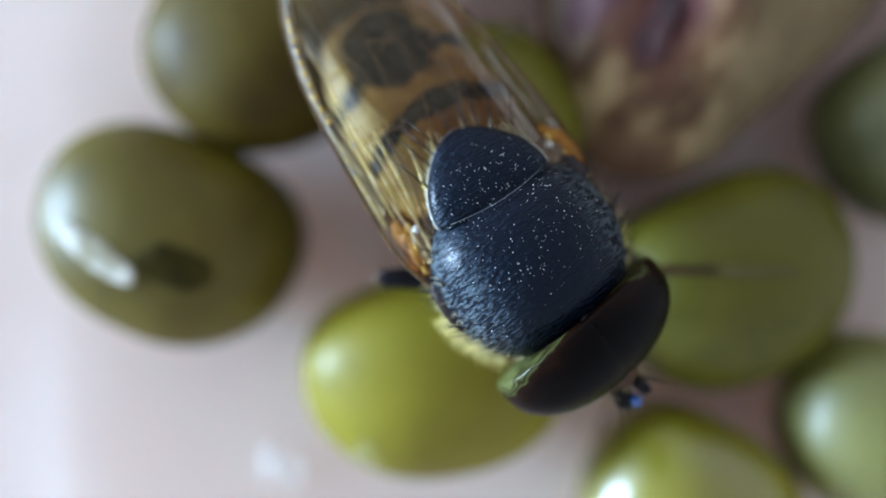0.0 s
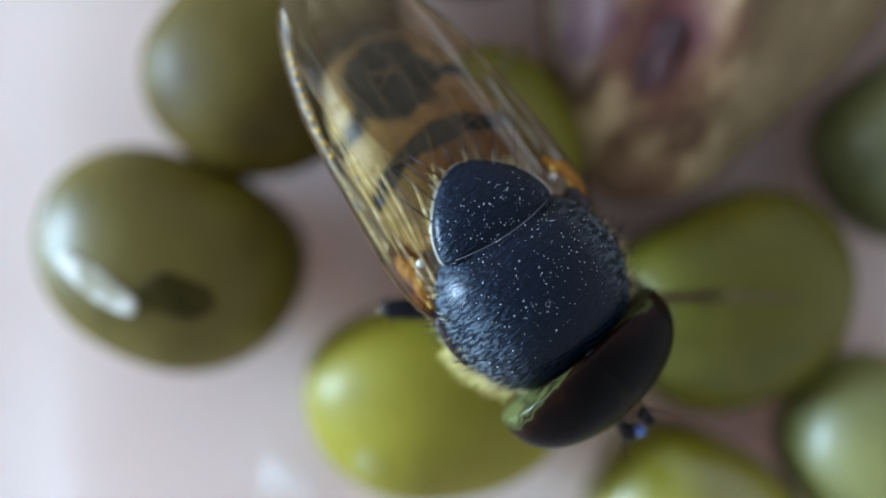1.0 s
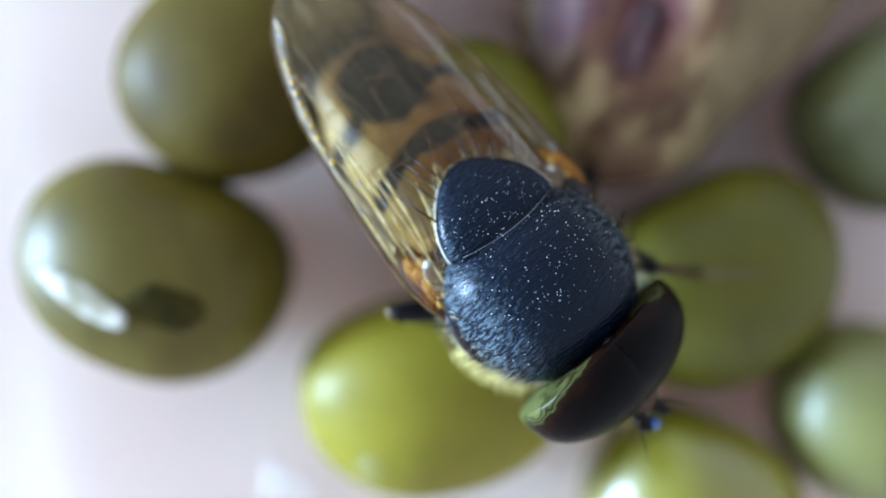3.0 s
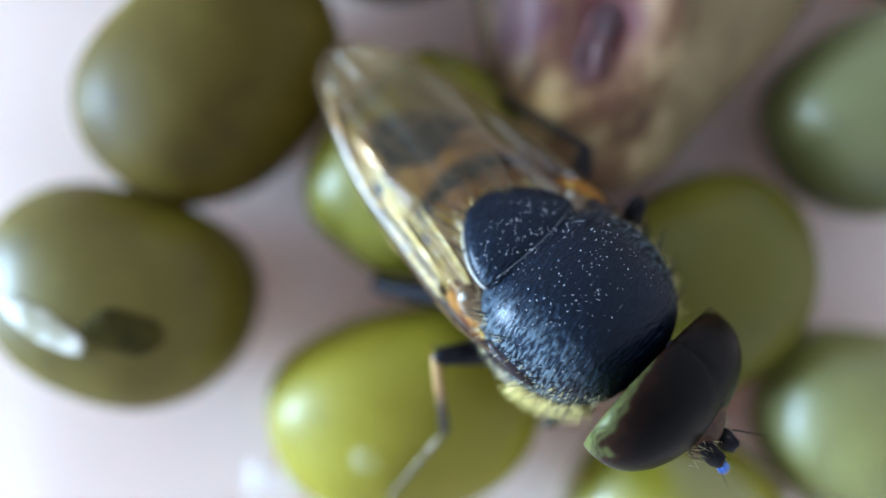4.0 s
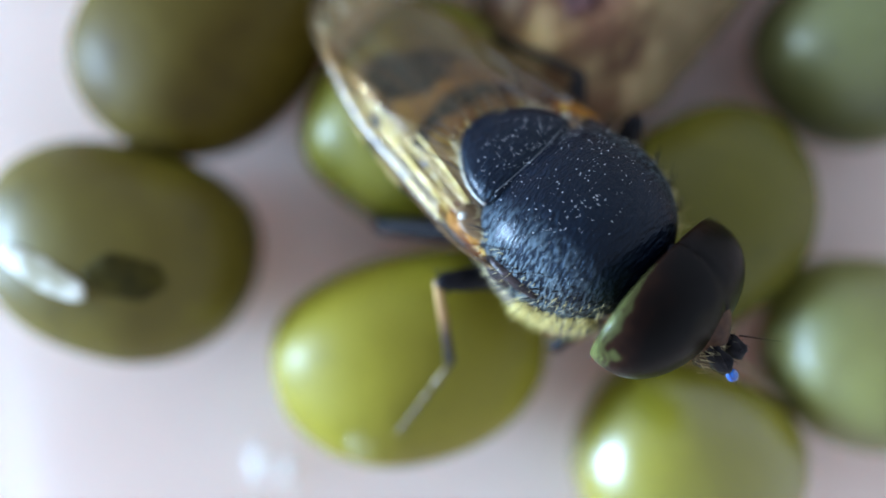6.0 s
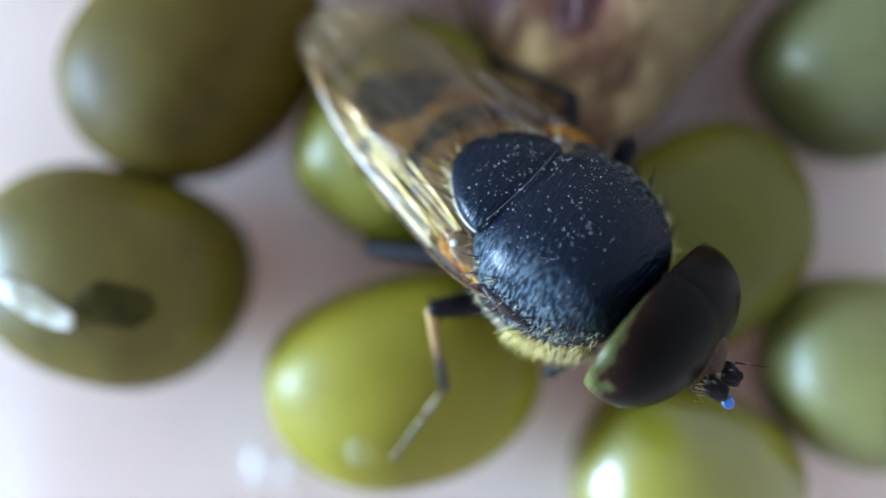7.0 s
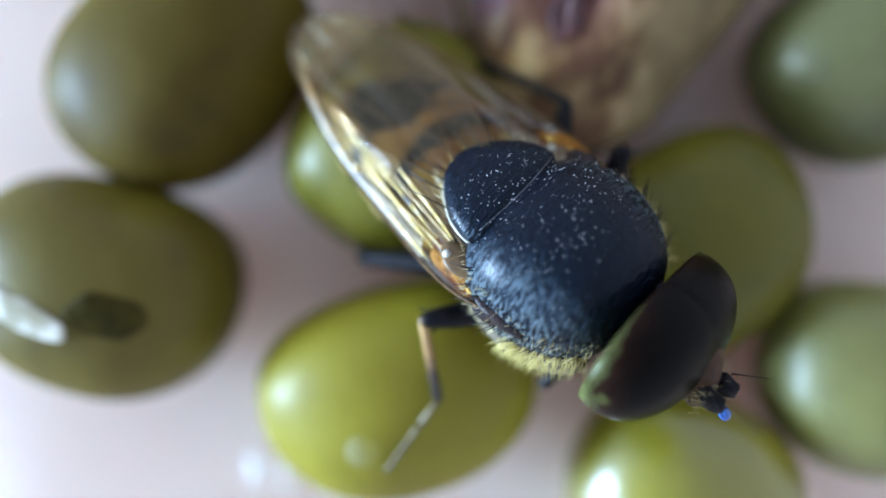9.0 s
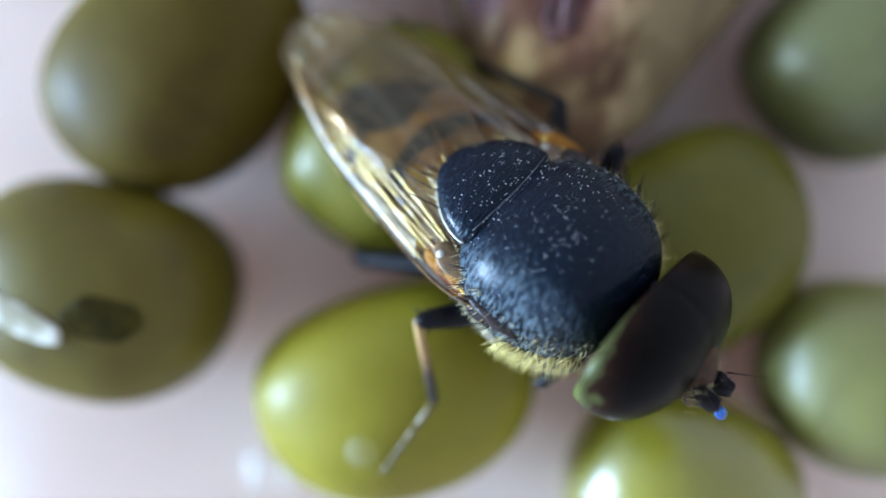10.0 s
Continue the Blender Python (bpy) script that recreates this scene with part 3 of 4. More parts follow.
def speckled_bean():
    bm = bmesh.new()
    keys = [((0, 0, 0), 0.35, 0.3), ((0.5, 0, 0.15), 1.5, 1.2), ((1.8, 0, 0.3), 2.6, 2.0), ((3.6, 0, 0.3), 3.7, 2.7), ((5.8, 0, 0.2), 4.5, 3.1),
            ((8.2, 0, 0.1), 4.7, 3.2), ((10.4, 0, 0), 4.1, 2.8), ((12.2, 0, 0), 2.6, 1.9), ((12.9, 0, 0), 0.5, 0.4)]
    loft(bm, smooth_sections(keys, 6), n=56, power=2.1)
    for v in bm.verts:  # dried folds along its length
        q = v.co
        ridge = noise.noise(Vector((q.x * 0.16, q.y * 0.55, q.z * 0.5 + 3))) * 0.55 + noise.noise(Vector((q.x * 0.4, q.y * 1.2, q.z))) * 0.18
        if q.z > 0:  # a sunken scar, and raised folds beside it
            ridge -= 0.55 * math.exp(-((q.x - 3.9) / 1.1) ** 2 - ((q.y - 0.75) / 0.8) ** 2)
            ridge += 0.25 * math.exp(-((q.y - 0.0) / 0.45) ** 2) * min(1.0, max(0.0, (q.x - 4.2) / 2.0))
            ridge += 0.15 * math.exp(-((q.y - 3.2) / 0.5) ** 2) * min(1.0, max(0.0, (q.x - 3.8) / 2.0))
        v.co += Vector((0, q.y, q.z)).normalized() * ridge if abs(q.y) + abs(q.z) > 1e-6 else Vector()
    for v in bm.verts:  # flattish, and slimmer on one side near the point
        v.co.z *= 0.86
        if v.co.y < 0:
            v.co.y *= 1 - 0.2 * math.exp(-((v.co.x - 2.6) / 2.6) ** 2)
    low = min(v.co.z for v in bm.verts)
    ob = part("speckled_bean", bm, SPECKLED)
    ob.matrix_basis = mm(4.55, 1.95, -low, 0, 0, 64)
    sc = bmesh.new()
    ellipsoid(sc, (3.75, 0.75, 2.27), 1.15, 0.42, 0.2, nu=48, nv=20, lump=0.6, seed=3.0)
    part("scar", sc, SCAR_PURPLE, ob, "sunken dark purple scar")
    return tagged(ob, "large wrinkled tan bean streaked and blotched with purple", "bean")


speckled_bean()

# ---- clear droplet shapes added in place of glints ----


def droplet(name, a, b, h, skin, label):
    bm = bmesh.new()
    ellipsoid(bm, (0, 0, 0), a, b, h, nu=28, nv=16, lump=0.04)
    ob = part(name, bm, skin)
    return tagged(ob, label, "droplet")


bead_on_bean = droplet("droplet", 0.42, 0.42, 0.3, CLEAR, "clear round bead standing in for a glint over the yellow-green bean")
bead_tall = droplet("droplet", 0.24, 0.5, 0.2, MILKY, "small milky elongated bead standing in for a glint over the white surface")
bead_low = droplet("droplet", 0.2, 0.42, 0.18, MILKY, "smaller milky bead beside another, also in place of a glint")

# ---- the fly: x forward, y to its left, z up, from the middle of the thorax ----
fly = new("fly")
fly.empty_display_size = 1 * MM
tagged(fly, "hoverfly with blue-black thorax, banded tawny abdomen and folded wings", "fly")
S = 1.06

thorax_keys = [((-1.8, 0, 0.1), 0.9, 0.75), ((-1.5, 0, 0.05), 1.5, 1.2), ((-0.9, 0, 0.0), 1.92, 1.58), ((0.0, 0, 0), 2.06, 1.74), ((0.8, 0, -0.02), 1.88, 1.62),
               ((1.4, 0, -0.05), 1.5, 1.3), ((1.75, 0, -0.08), 1.02, 0.9), ((1.92, 0, -0.1), 0.5, 0.45)]
THORAX = smooth_sections([((c[0] * S, c[1] * S, c[2] * S), w * S, h * S) for c, w, h in thorax_keys], 6)


def build_thorax():
    bm = bmesh.new()
    loft(bm, THORAX, n=64, power=2.3)
    ob = part("thorax", bm, CUTICLE, fly, "blue-black wrinkled thorax dusted with pale grains")
    return ob


scut_keys = [((-1.28, 0, 0.84), 1.12, 0.36), ((-1.5, 0, 0.88), 1.33, 0.44), ((-2.0, 0, 0.85), 1.22, 0.45), ((-2.45, 0, 0.78), 0.93, 0.38), ((-2.82, 0, 0.70), 0.55, 0.27), ((-3.0, 0, 0.65), 0.2, 0.12)]
SCUTELLUM = smooth_sections([((c[0] * S, c[1], c[2] * S), w * S, h * S) for c, w, h in scut_keys], 6)


def build_scutellum():
    bm = bmesh.new()
    loft(bm, SCUTELLUM, n=56, power=2.4)
    ob = part("scutellum", bm, CUTICLE, fly, "half-moon black shield behind the thorax")
    edge = [(c, w) for c, w, h in SCUTELLUM[5:]]
    path = [(c[0], w + 0.01, c[2] - 0.02) for c, w in edge] + [(edge[-1][0][0] - 0.05, 0, edge[-1][0][2] - 0.02)] + [(c[0], -w - 0.01, c[2] - 0.02) for c, w in reversed(edge)]
    rim = bmesh.new()
    tube(rim, path, [0.03] * len(path), n=8)
    part("rim", rim, RIM, ob, "thin pale shining rim")
    crease = bmesh.new()
    pts = []
    for k in range(21):
        y = (-1.12 + 2.24 * k / 20) * S
        pts.append(((-1.24 - 0.13 * (y / 1.1) ** 2) * S, y, on_thorax(-1.24 * S, math.asin(max(-1, min(1, y / (1.75 * S)))))[0].z + 0.0))
    tube(crease, pts, [0.011] * 21, n=6)
    part("crease", crease, CREASE, ob, "fine pale line painting the groove's lit edge")
    return ob


def on_skin(rings, power, x, ang):
    """A point of a lofted skin and its normal: x along the body, ang from the top towards the left flank."""
    i = min(range(len(rings)), key=lambda k: abs(rings[k][0][0] - x))
    (cx, cy, cz), w, h = rings[i]
    sa, ca = math.sin(ang), math.cos(ang)
    p = Vector((x, math.copysign(abs(sa) ** (2 / power), sa) * w, cz + math.copysign(abs(ca) ** (2 / power), ca) * h))
    nrm = Vector((0.15 * x, p.y / w ** 2, (p.z - cz) / h ** 2)).normalized()
    return p, nrm


def on_thorax(x, ang):
    return on_skin(THORAX, 2.3, x, ang)


def build_pelt():
    rnd = random.Random(5)
    grains, pile, bristles, fringe = bmesh.new(), bmesh.new(), bmesh.new(), bmesh.new()
    for k in range(640):
        if k < 470:
            p, nrm = on_thorax(rnd.uniform(-1.5, 1.5) * S, rnd.gauss(0, 0.62))
        else:
            p, nrm = on_skin(SCUTELLUM, 2.4, rnd.uniform(-2.75, -1.45) * S, rnd.gauss(0, 0.55))
        r = rnd.choice((0.006, 0.007, 0.008, 0.009, 0.01, 0.012, 0.014))
        bmesh.ops.create_icosphere(grains, subdivisions=1, radius=r, matrix=Matrix.Translation(p + nrm * r * 0.5))
    part("pollen_dust", grains, POLLEN, fly, "scattered white pollen grains")["kind"] = "stuff"
    for _ in range(750):
        side = rnd.choice((-1, 1))
        ang = side * rnd.uniform(1.15, 2.2)
        x = rnd.uniform(-1.6, 1.7) * S
        p, nrm = on_thorax(x, ang)
        d = (nrm + Vector((rnd.uniform(-0.8, 0.1), rnd.uniform(-0.4, 0.4), rnd.uniform(-0.5, 0.3)))).normalized()
        spike(pile, p, p + d * rnd.uniform(0.1, 0.26), 0.007)
    part("body_fur", pile, HAIR_PALE, fly, "fine pale golden body hair")["kind"] = "stuff"
    for k in range(9):  # long bristles on the scutellum's edge
        a = radians(-70 + 140 * k / 8)
        c, w, h = SCUTELLUM[max(6, min(len(SCUTELLUM) - 4, int(len(SCUTELLUM) * (0.35 + 0.55 * math.cos(a)))))]
        base = Vector((c[0], math.copysign(w, a) if abs(a) > 0.1 else 0, c[2] + 0.05))
        tip = base + Vector((-rnd.uniform(0.9, 1.5), math.sin(a) * 0.75 + rnd.uniform(-0.25, 0.25), rnd.uniform(0.3, 0.6)))
        spike(bristles, base, tip, 0.022, n=5)
    for _ in range(70):  # a short pale fringe along the same edge
        c, w, h = SCUTELLUM[rnd.randrange(10, len(SCUTELLUM) - 1)]
        base = Vector((c[0], rnd.choice((-1, 1)) * w * 0.97, c[2] + 0.03))
        spike(fringe, base, base + Vector((-rnd.uniform(0.15, 0.4), math.copysign(rnd.uniform(0.0, 0.2), base.y), rnd.uniform(0.05, 0.2))), 0.0045)
    part("edge_fringe", fringe, HAIR_PALE, fly, "short pale hairs behind the shield")["kind"] = "stuff"
    for _ in range(150):
        side = rnd.choice((-1, 1))
        p, nrm = on_thorax(rnd.uniform(-1.2, 1.6) * S, side * rnd.uniform(1.0, 1.7))
        spike(bristles, p, p + (nrm + Vector((rnd.uniform(-0.9, -0.2), 0, rnd.uniform(-0.2, 0.4)))).normalized() * rnd.uniform(0.3, 0.65), 0.015)
    part("bristles", bristles, HAIR_BLACK, fly, "stiff black bristles")["kind"] = "stuff"
    # the bright tufts low on both flanks, towards the head
    for side in (-1, 1):
        tuft = bmesh.new()
        for _ in range(460):
            x = rnd.uniform(0.1, 1.6) * S
            p, nrm = on_thorax(x, side * rnd.uniform(1.62, 2.05))
            d = (nrm + Vector((rnd.uniform(-0.9, 0.8), rnd.uniform(-0.3, 0.3), rnd.uniform(-0.6, 0.4)))).normalized()
            spike(tuft, p, p + d * rnd.uniform(0.2, 0.55), 0.013)
        part("hair_tuft", tuft, HAIR_YELLOW, fly, "dense yellow hair tuft on the flank")["kind"] = "stuff"
        pl = bmesh.new()
        ellipsoid(pl, (0.1 * S, side * 1.15 * S, -0.75 * S), 1.55 * S, 0.85 * S, 0.95 * S, nu=32, nv=18, lump=0.12, seed=side * 3.0)
        part("flank_plate", pl, PLEURA, fly, "dusty grey-brown side plate")
        wb = bmesh.new()
        ellipsoid(wb, (-0.4, side * 1.98, 0.0), 0.6, 0.27, 0.26, nu=20, nv=12, lump=0.25, seed=side + 2.0)
        ellipsoid(wb, (0.35, side * 1.93, -0.25), 0.42, 0.2, 0.24, nu=20, nv=12, lump=0.25, seed=side + 5.0)
        ellipsoid(wb, (-0.05, side * 2.06, 0.34), 0.62, 0.2, 0.22, nu=28, nv=14, lump=0.4, seed=side + 11.0)
        if side > 0:
            ellipsoid(wb, (-1.05 * S, side * 1.78 * S, 0.5 * S), 0.34, 0.27, 0.26, nu=20, nv=12, lump=0.3, seed=side + 7.0)
        part("wing_hinge", wb, HINGE, fly, "blackish-brown wing hinge")
        cl = bmesh.new()
        ellipsoid(cl, (-1.45 * S, side * 1.55 * S, 0.42 * S), 0.55, 0.36, 0.07, nu=20, nv=8, lump=0.15, seed=side + 9.0)
        part("calypter", cl, CALYPTER, fly, "small pale calypter scale")
        ht = bmesh.new()
        ellipsoid(ht, (-1.75 * S, side * 1.66 * S, 0.45 * S), 0.1, 0.1, 0.1, nu=16, nv=10)
        part("halter", ht, RIM, fly, "tiny shining knob")


def build_abdomen():
    def top(x):  # half width, half height, centre height along the body
        u = (-x - 1.5) / 5.9
        w = 1.92 * (max(0.0, 1 - (max(0, u - 0.25) / 0.78) ** 2.4)) ** 0.5 * min(1, 0.72 + 0.9 * u)
        return w, 0.52 * w + 0.1, -0.57 - 0.6 * u * u

    ab = bmesh.new()
    loft(ab, [((x, 0, top(x)[2] - 0.12), top(x)[0] * 0.93, top(x)[1] * 0.9) for x in np.linspace(-1.4, -7.2, 20)], n=36)
    abdomen = part("abdomen", ab, BROWN_SHELL, fly, "tawny abdomen with black bands")
    edges = (-1.5, -2.3, -4.2, -6.05, -7.35)
    for e0, e1 in zip(edges, edges[1:]):
        bm = bmesh.new()
        xs = np.linspace(e0 + 0.1, e1, 10)
        rings = []
        for i, x in enumerate(xs):
            w, h, zc = top(x)
            lift = 1.0 + 0.035 * (i / 9.0)
            ring = []
            for k in range(41):
                a = radians(-112 + 224 * k / 40)
                ring.append(bm.verts.new((x, math.sin(a) * w * lift, zc + math.cos(a) * h * lift)))
            rings.append(ring)
        for r0, r1 in zip(rings, rings[1:]):
            for k in range(40):
                bm.faces.new((r0[k], r0[k + 1], r1[k + 1], r1[k]))
        ext = bmesh.ops.extrude_face_region(bm, geom=bm.faces[:])
        for v in [g for g in ext["geom"] if isinstance(g, bmesh.types.BMVert)]:
            v.co = Vector((v.co.x, v.co.y * 0.965, v.co.z - 0.045))
        part("tergite", bm, TERGITE, abdomen)
    return abdomen


def wing_z(x, y):
    return 0.62 - 0.07 * y * y - 0.04 * max(0.0, -x - 4.0) ** 1.5


def build_wing(side, lean, lift, gold, k_vein=1.0, cell_share=1.0):
    """side -1: the fly's right wing. lean: degrees by which the tip turns inwards."""
    base = (-0.1 * S, side * 1.9 * S)
    ca, sa = math.cos(radians(lean)), math.sin(radians(lean))

    def place(u, v, dz=0.0):
        u *= 1.055
        x = base[0] - u * ca
        y = base[1] - side * (u * sa + v * ca)
        x += v * sa
        blend = min(1.0, u / 1.5)
        z = (0.4 * (1 - blend) + wing_z(x, y) * blend) + lift * blend + dz
        return Vector((x, y, z))

    lead = [(0, 0), (1.1, -0.38), (2.1, -0.47), (3.6, -0.42), (5.5, -0.27), (7.0, 0.12), (7.9, 0.6), (8.35, 1.25)]
    trail = [(0.1, 0.35), (0.7, 0.9), (1.5, 1.55), (3.2, 2.5), (5.2, 2.85), (6.8, 2.6), (7.9, 2.0), (8.35, 1.3)]

    def along(pts, q):
        f = q * (len(pts) - 1)
        i = min(int(f), len(pts) - 2)
        w = f - i
        p0, p1, p2, p3 = (np.array(pts[max(0, min(len(pts) - 1, i + k))], float) for k in (-1, 0, 1, 2))
        return tuple(0.5 * (2 * p1 + (p2 - p0) * w + (2 * p0 - 5 * p1 + 4 * p2 - p3) * w * w + (3 * p1 - p0 - 3 * p2 + p3) * w ** 3))

    bm = bmesh.new()
    nu, nv = 40, 16
    grid = []
    for i in range(nu + 1):
        l, t = along(lead, i / nu), along(trail, i / nu)
        col = []
        for j in range(nv + 1):
            q = j / nv
            u, v = l[0] * (1 - q) + t[0] * q, l[1] * (1 - q) + t[1] * q
            ripple = 0.035 * math.sin(q * 19 + u * 0.5) * min(1, u / 2)
            col.append(bm.verts.new(place(u, v, ripple)))
        grid.append(col)
    for i in range(nu):
        for j in range(nv):
            bm.faces.new((grid[i][j], grid[i + 1][j], grid[i + 1][j + 1], grid[i][j + 1]))
    bmesh.ops.remove_doubles(bm, verts=bm.verts[:], dist=0.002)
    wing = part("wing", bm, WING if side < 0 else WING_BROWN, fly, "clear amber-brown wing folded over the back")

    def vein(pts, r0, r1, material=None, label="", flat=1.0):
        material = material or gold
        r0, r1 = r0 * k_vein, r1 * k_vein
        vb = bmesh.new()
        m = 26
        path = []
        for k in range(m):
            u, v = along(pts, k / (m - 1))
            path.append(place(u, v, 0.035))
        rs = [r1 + (r0 - r1) * ((1 - k / (m - 1)) ** 2.2 if flat == 1 else math.sin(math.pi * (k + 0.5) / m)) for k in range(m)]
        loft(vb, [(p, r * flat, r / flat) for p, r in zip(path, rs)], n=8, up=(0.05, 0.1, 1.0))
        part("vein", vb, material, wing, label)

    vein(lead, 0.055, 0.025, VEIN_DARK, "thick leading-edge vein")
    vein(trail[3:], 0.008, 0.008, VEIN_DARK, "thin hind edge of the wing")
    vein([(0.3, 0.12), (1.6, 0.08), (3.4, 0.0), (5.0, -0.15), (5.9, -0.2)], 0.055, 0.014)
    vein([(0.3, 0.18), (1.8, 0.3), (3.8, 0.32), (6.0, 0.25), (7.6, 0.5)], 0.055, 0.011)
    vein([(1.2, 0.3), (2.4, 0.62), (3.8, 0.75), (4.8, 1.05), (6.2, 0.8), (8.2, 1.05)], 0.03, 0.008, VEIN_DARK)
    vein([(0.4, 0.3), (2.0, 0.8), (3.6, 1.15), (5.6, 1.45), (7.4, 1.4)], 0.03, 0.005, VEIN_DARK)
    vein([(0.4, 0.34), (1.8, 1.05), (3.2, 1.6), (4.8, 2.05), (6.3, 2.1)], 0.036, 0.006, VEIN_DARK)
    vein([(0.3, 0.36), (1.6, 1.3), (2.6, 2.0), (3.2, 2.35)], 0.03, 0.006, VEIN_DARK)
    if side < 0:  # shining pleats near the root
        for pts, r in (([(1.9, -0.32), (2.8, -0.3), (4.4, -0.26)], 0.05), ([(2.0, -0.08), (3.0, -0.02), (4.8, 0.1)], 0.045), ([(2.1, 0.14), (3.4, 0.2), (5.4, 0.2)], 0.028),
                       ([(1.8, 0.36), (2.7, 0.47), (3.9, 0.52)], 0.045), ([(1.7, 0.6), (2.4, 0.85), (3.2, 1.0)], 0.03),
                       ([(1.5, 0.75), (2.3, 1.2), (3.3, 1.55)], 0.022), ([(1.3, 0.9), (2.0, 1.45), (2.7, 1.85)], 0.016)):
            vein(pts, r, 0.006, PLEAT, "glossy pleat of the membrane", 1.2)
    vein([(3.7, 0.75), (3.65, 1.15)], 0.018, 0.018, VEIN_DARK)
    vein([(5.6, 1.45), (5.3, 2.05)], 0.013, 0.013, VEIN_DARK)
    vein([(7.3, 0.45), (7.2, 1.4)], 0.012, 0.012, VEIN_DARK)
    cell = bmesh.new()  # the yellow cell behind the leading edge
    strip = []
    inner_line = [(0.3, 0.12), (1.6, 0.08), (3.4, 0.0), (5.0, -0.08), (7.2, 0.55)]
    for k in range(30):
        a0, b0 = along(lead, 0.28 + 0.6 * k / 29), along(inner_line, 0.38 + 0.62 * k / 29)
        strip.append([cell.verts.new(place(a0[0] + (b0[0] - a0[0]) * q, a0[1] + (b0[1] - a0[1]) * q, 0.02 + 0.05 * math.sin(math.pi * q))) for q in (0, 0.33 * cell_share, 0.66 * cell_share, cell_share)])
    for c0, c1 in zip(strip, strip[1:]):
        for k in range(3):
            cell.faces.new((c0[k], c1[k], c1[k + 1], c0[k + 1]))
    part("costal_cell", cell, COSTA, wing, "yellow strip behind the leading edge")
    if side > 0:
        return wing_root(side, wing)
    beads = bmesh.new()
    for k in range(10):
        u, v = along(lead, 0.5 + 0.2 * k / 9)
        ellipsoid(beads, place(u, v + 0.17, 0.09), 0.07, 0.06, 0.05, nu=10, nv=6)
    part("edge_bristles", beads, GOLD, wing, "row of golden knobs on the leading edge")["kind"] = "stuff"
    return wing_root(side, wing)


def wing_root(side, wing):
    ax = bmesh.new()
    ellipsoid(ax, (-1.4, side * 1.97, 0.28), 0.9, 0.32, 0.16, nu=28, nv=12, lump=0.4, seed=side + 1.0)
    for k in range(5):  # ridged sclerites
        ellipsoid(ax, (-0.9 - 0.32 * k, side * (2.2 - 0.09 * k), 0.32 + 0.04 * (k % 2)), 0.24, 0.08, 0.07, nu=14, nv=8, lump=0.3, seed=side + k)
    for k in range(3):  # golden knobs added to make the sparkles at the hinge
        knob = bmesh.new()
        ellipsoid(knob, (-1.0 - 0.5 * k, side * (2.1 - 0.12 * k), 0.47), 0.11, 0.05, 0.045, nu=14, nv=8, lump=0.25, seed=k + side)
        part("sparkle_knob", knob, GOLD, wing)
    part("wing_root", ax, AMBER, wing, "amber-brown wing root")
    return wing


HEAD_AT = (2.0 * S, 0.0, 0.05 * S)


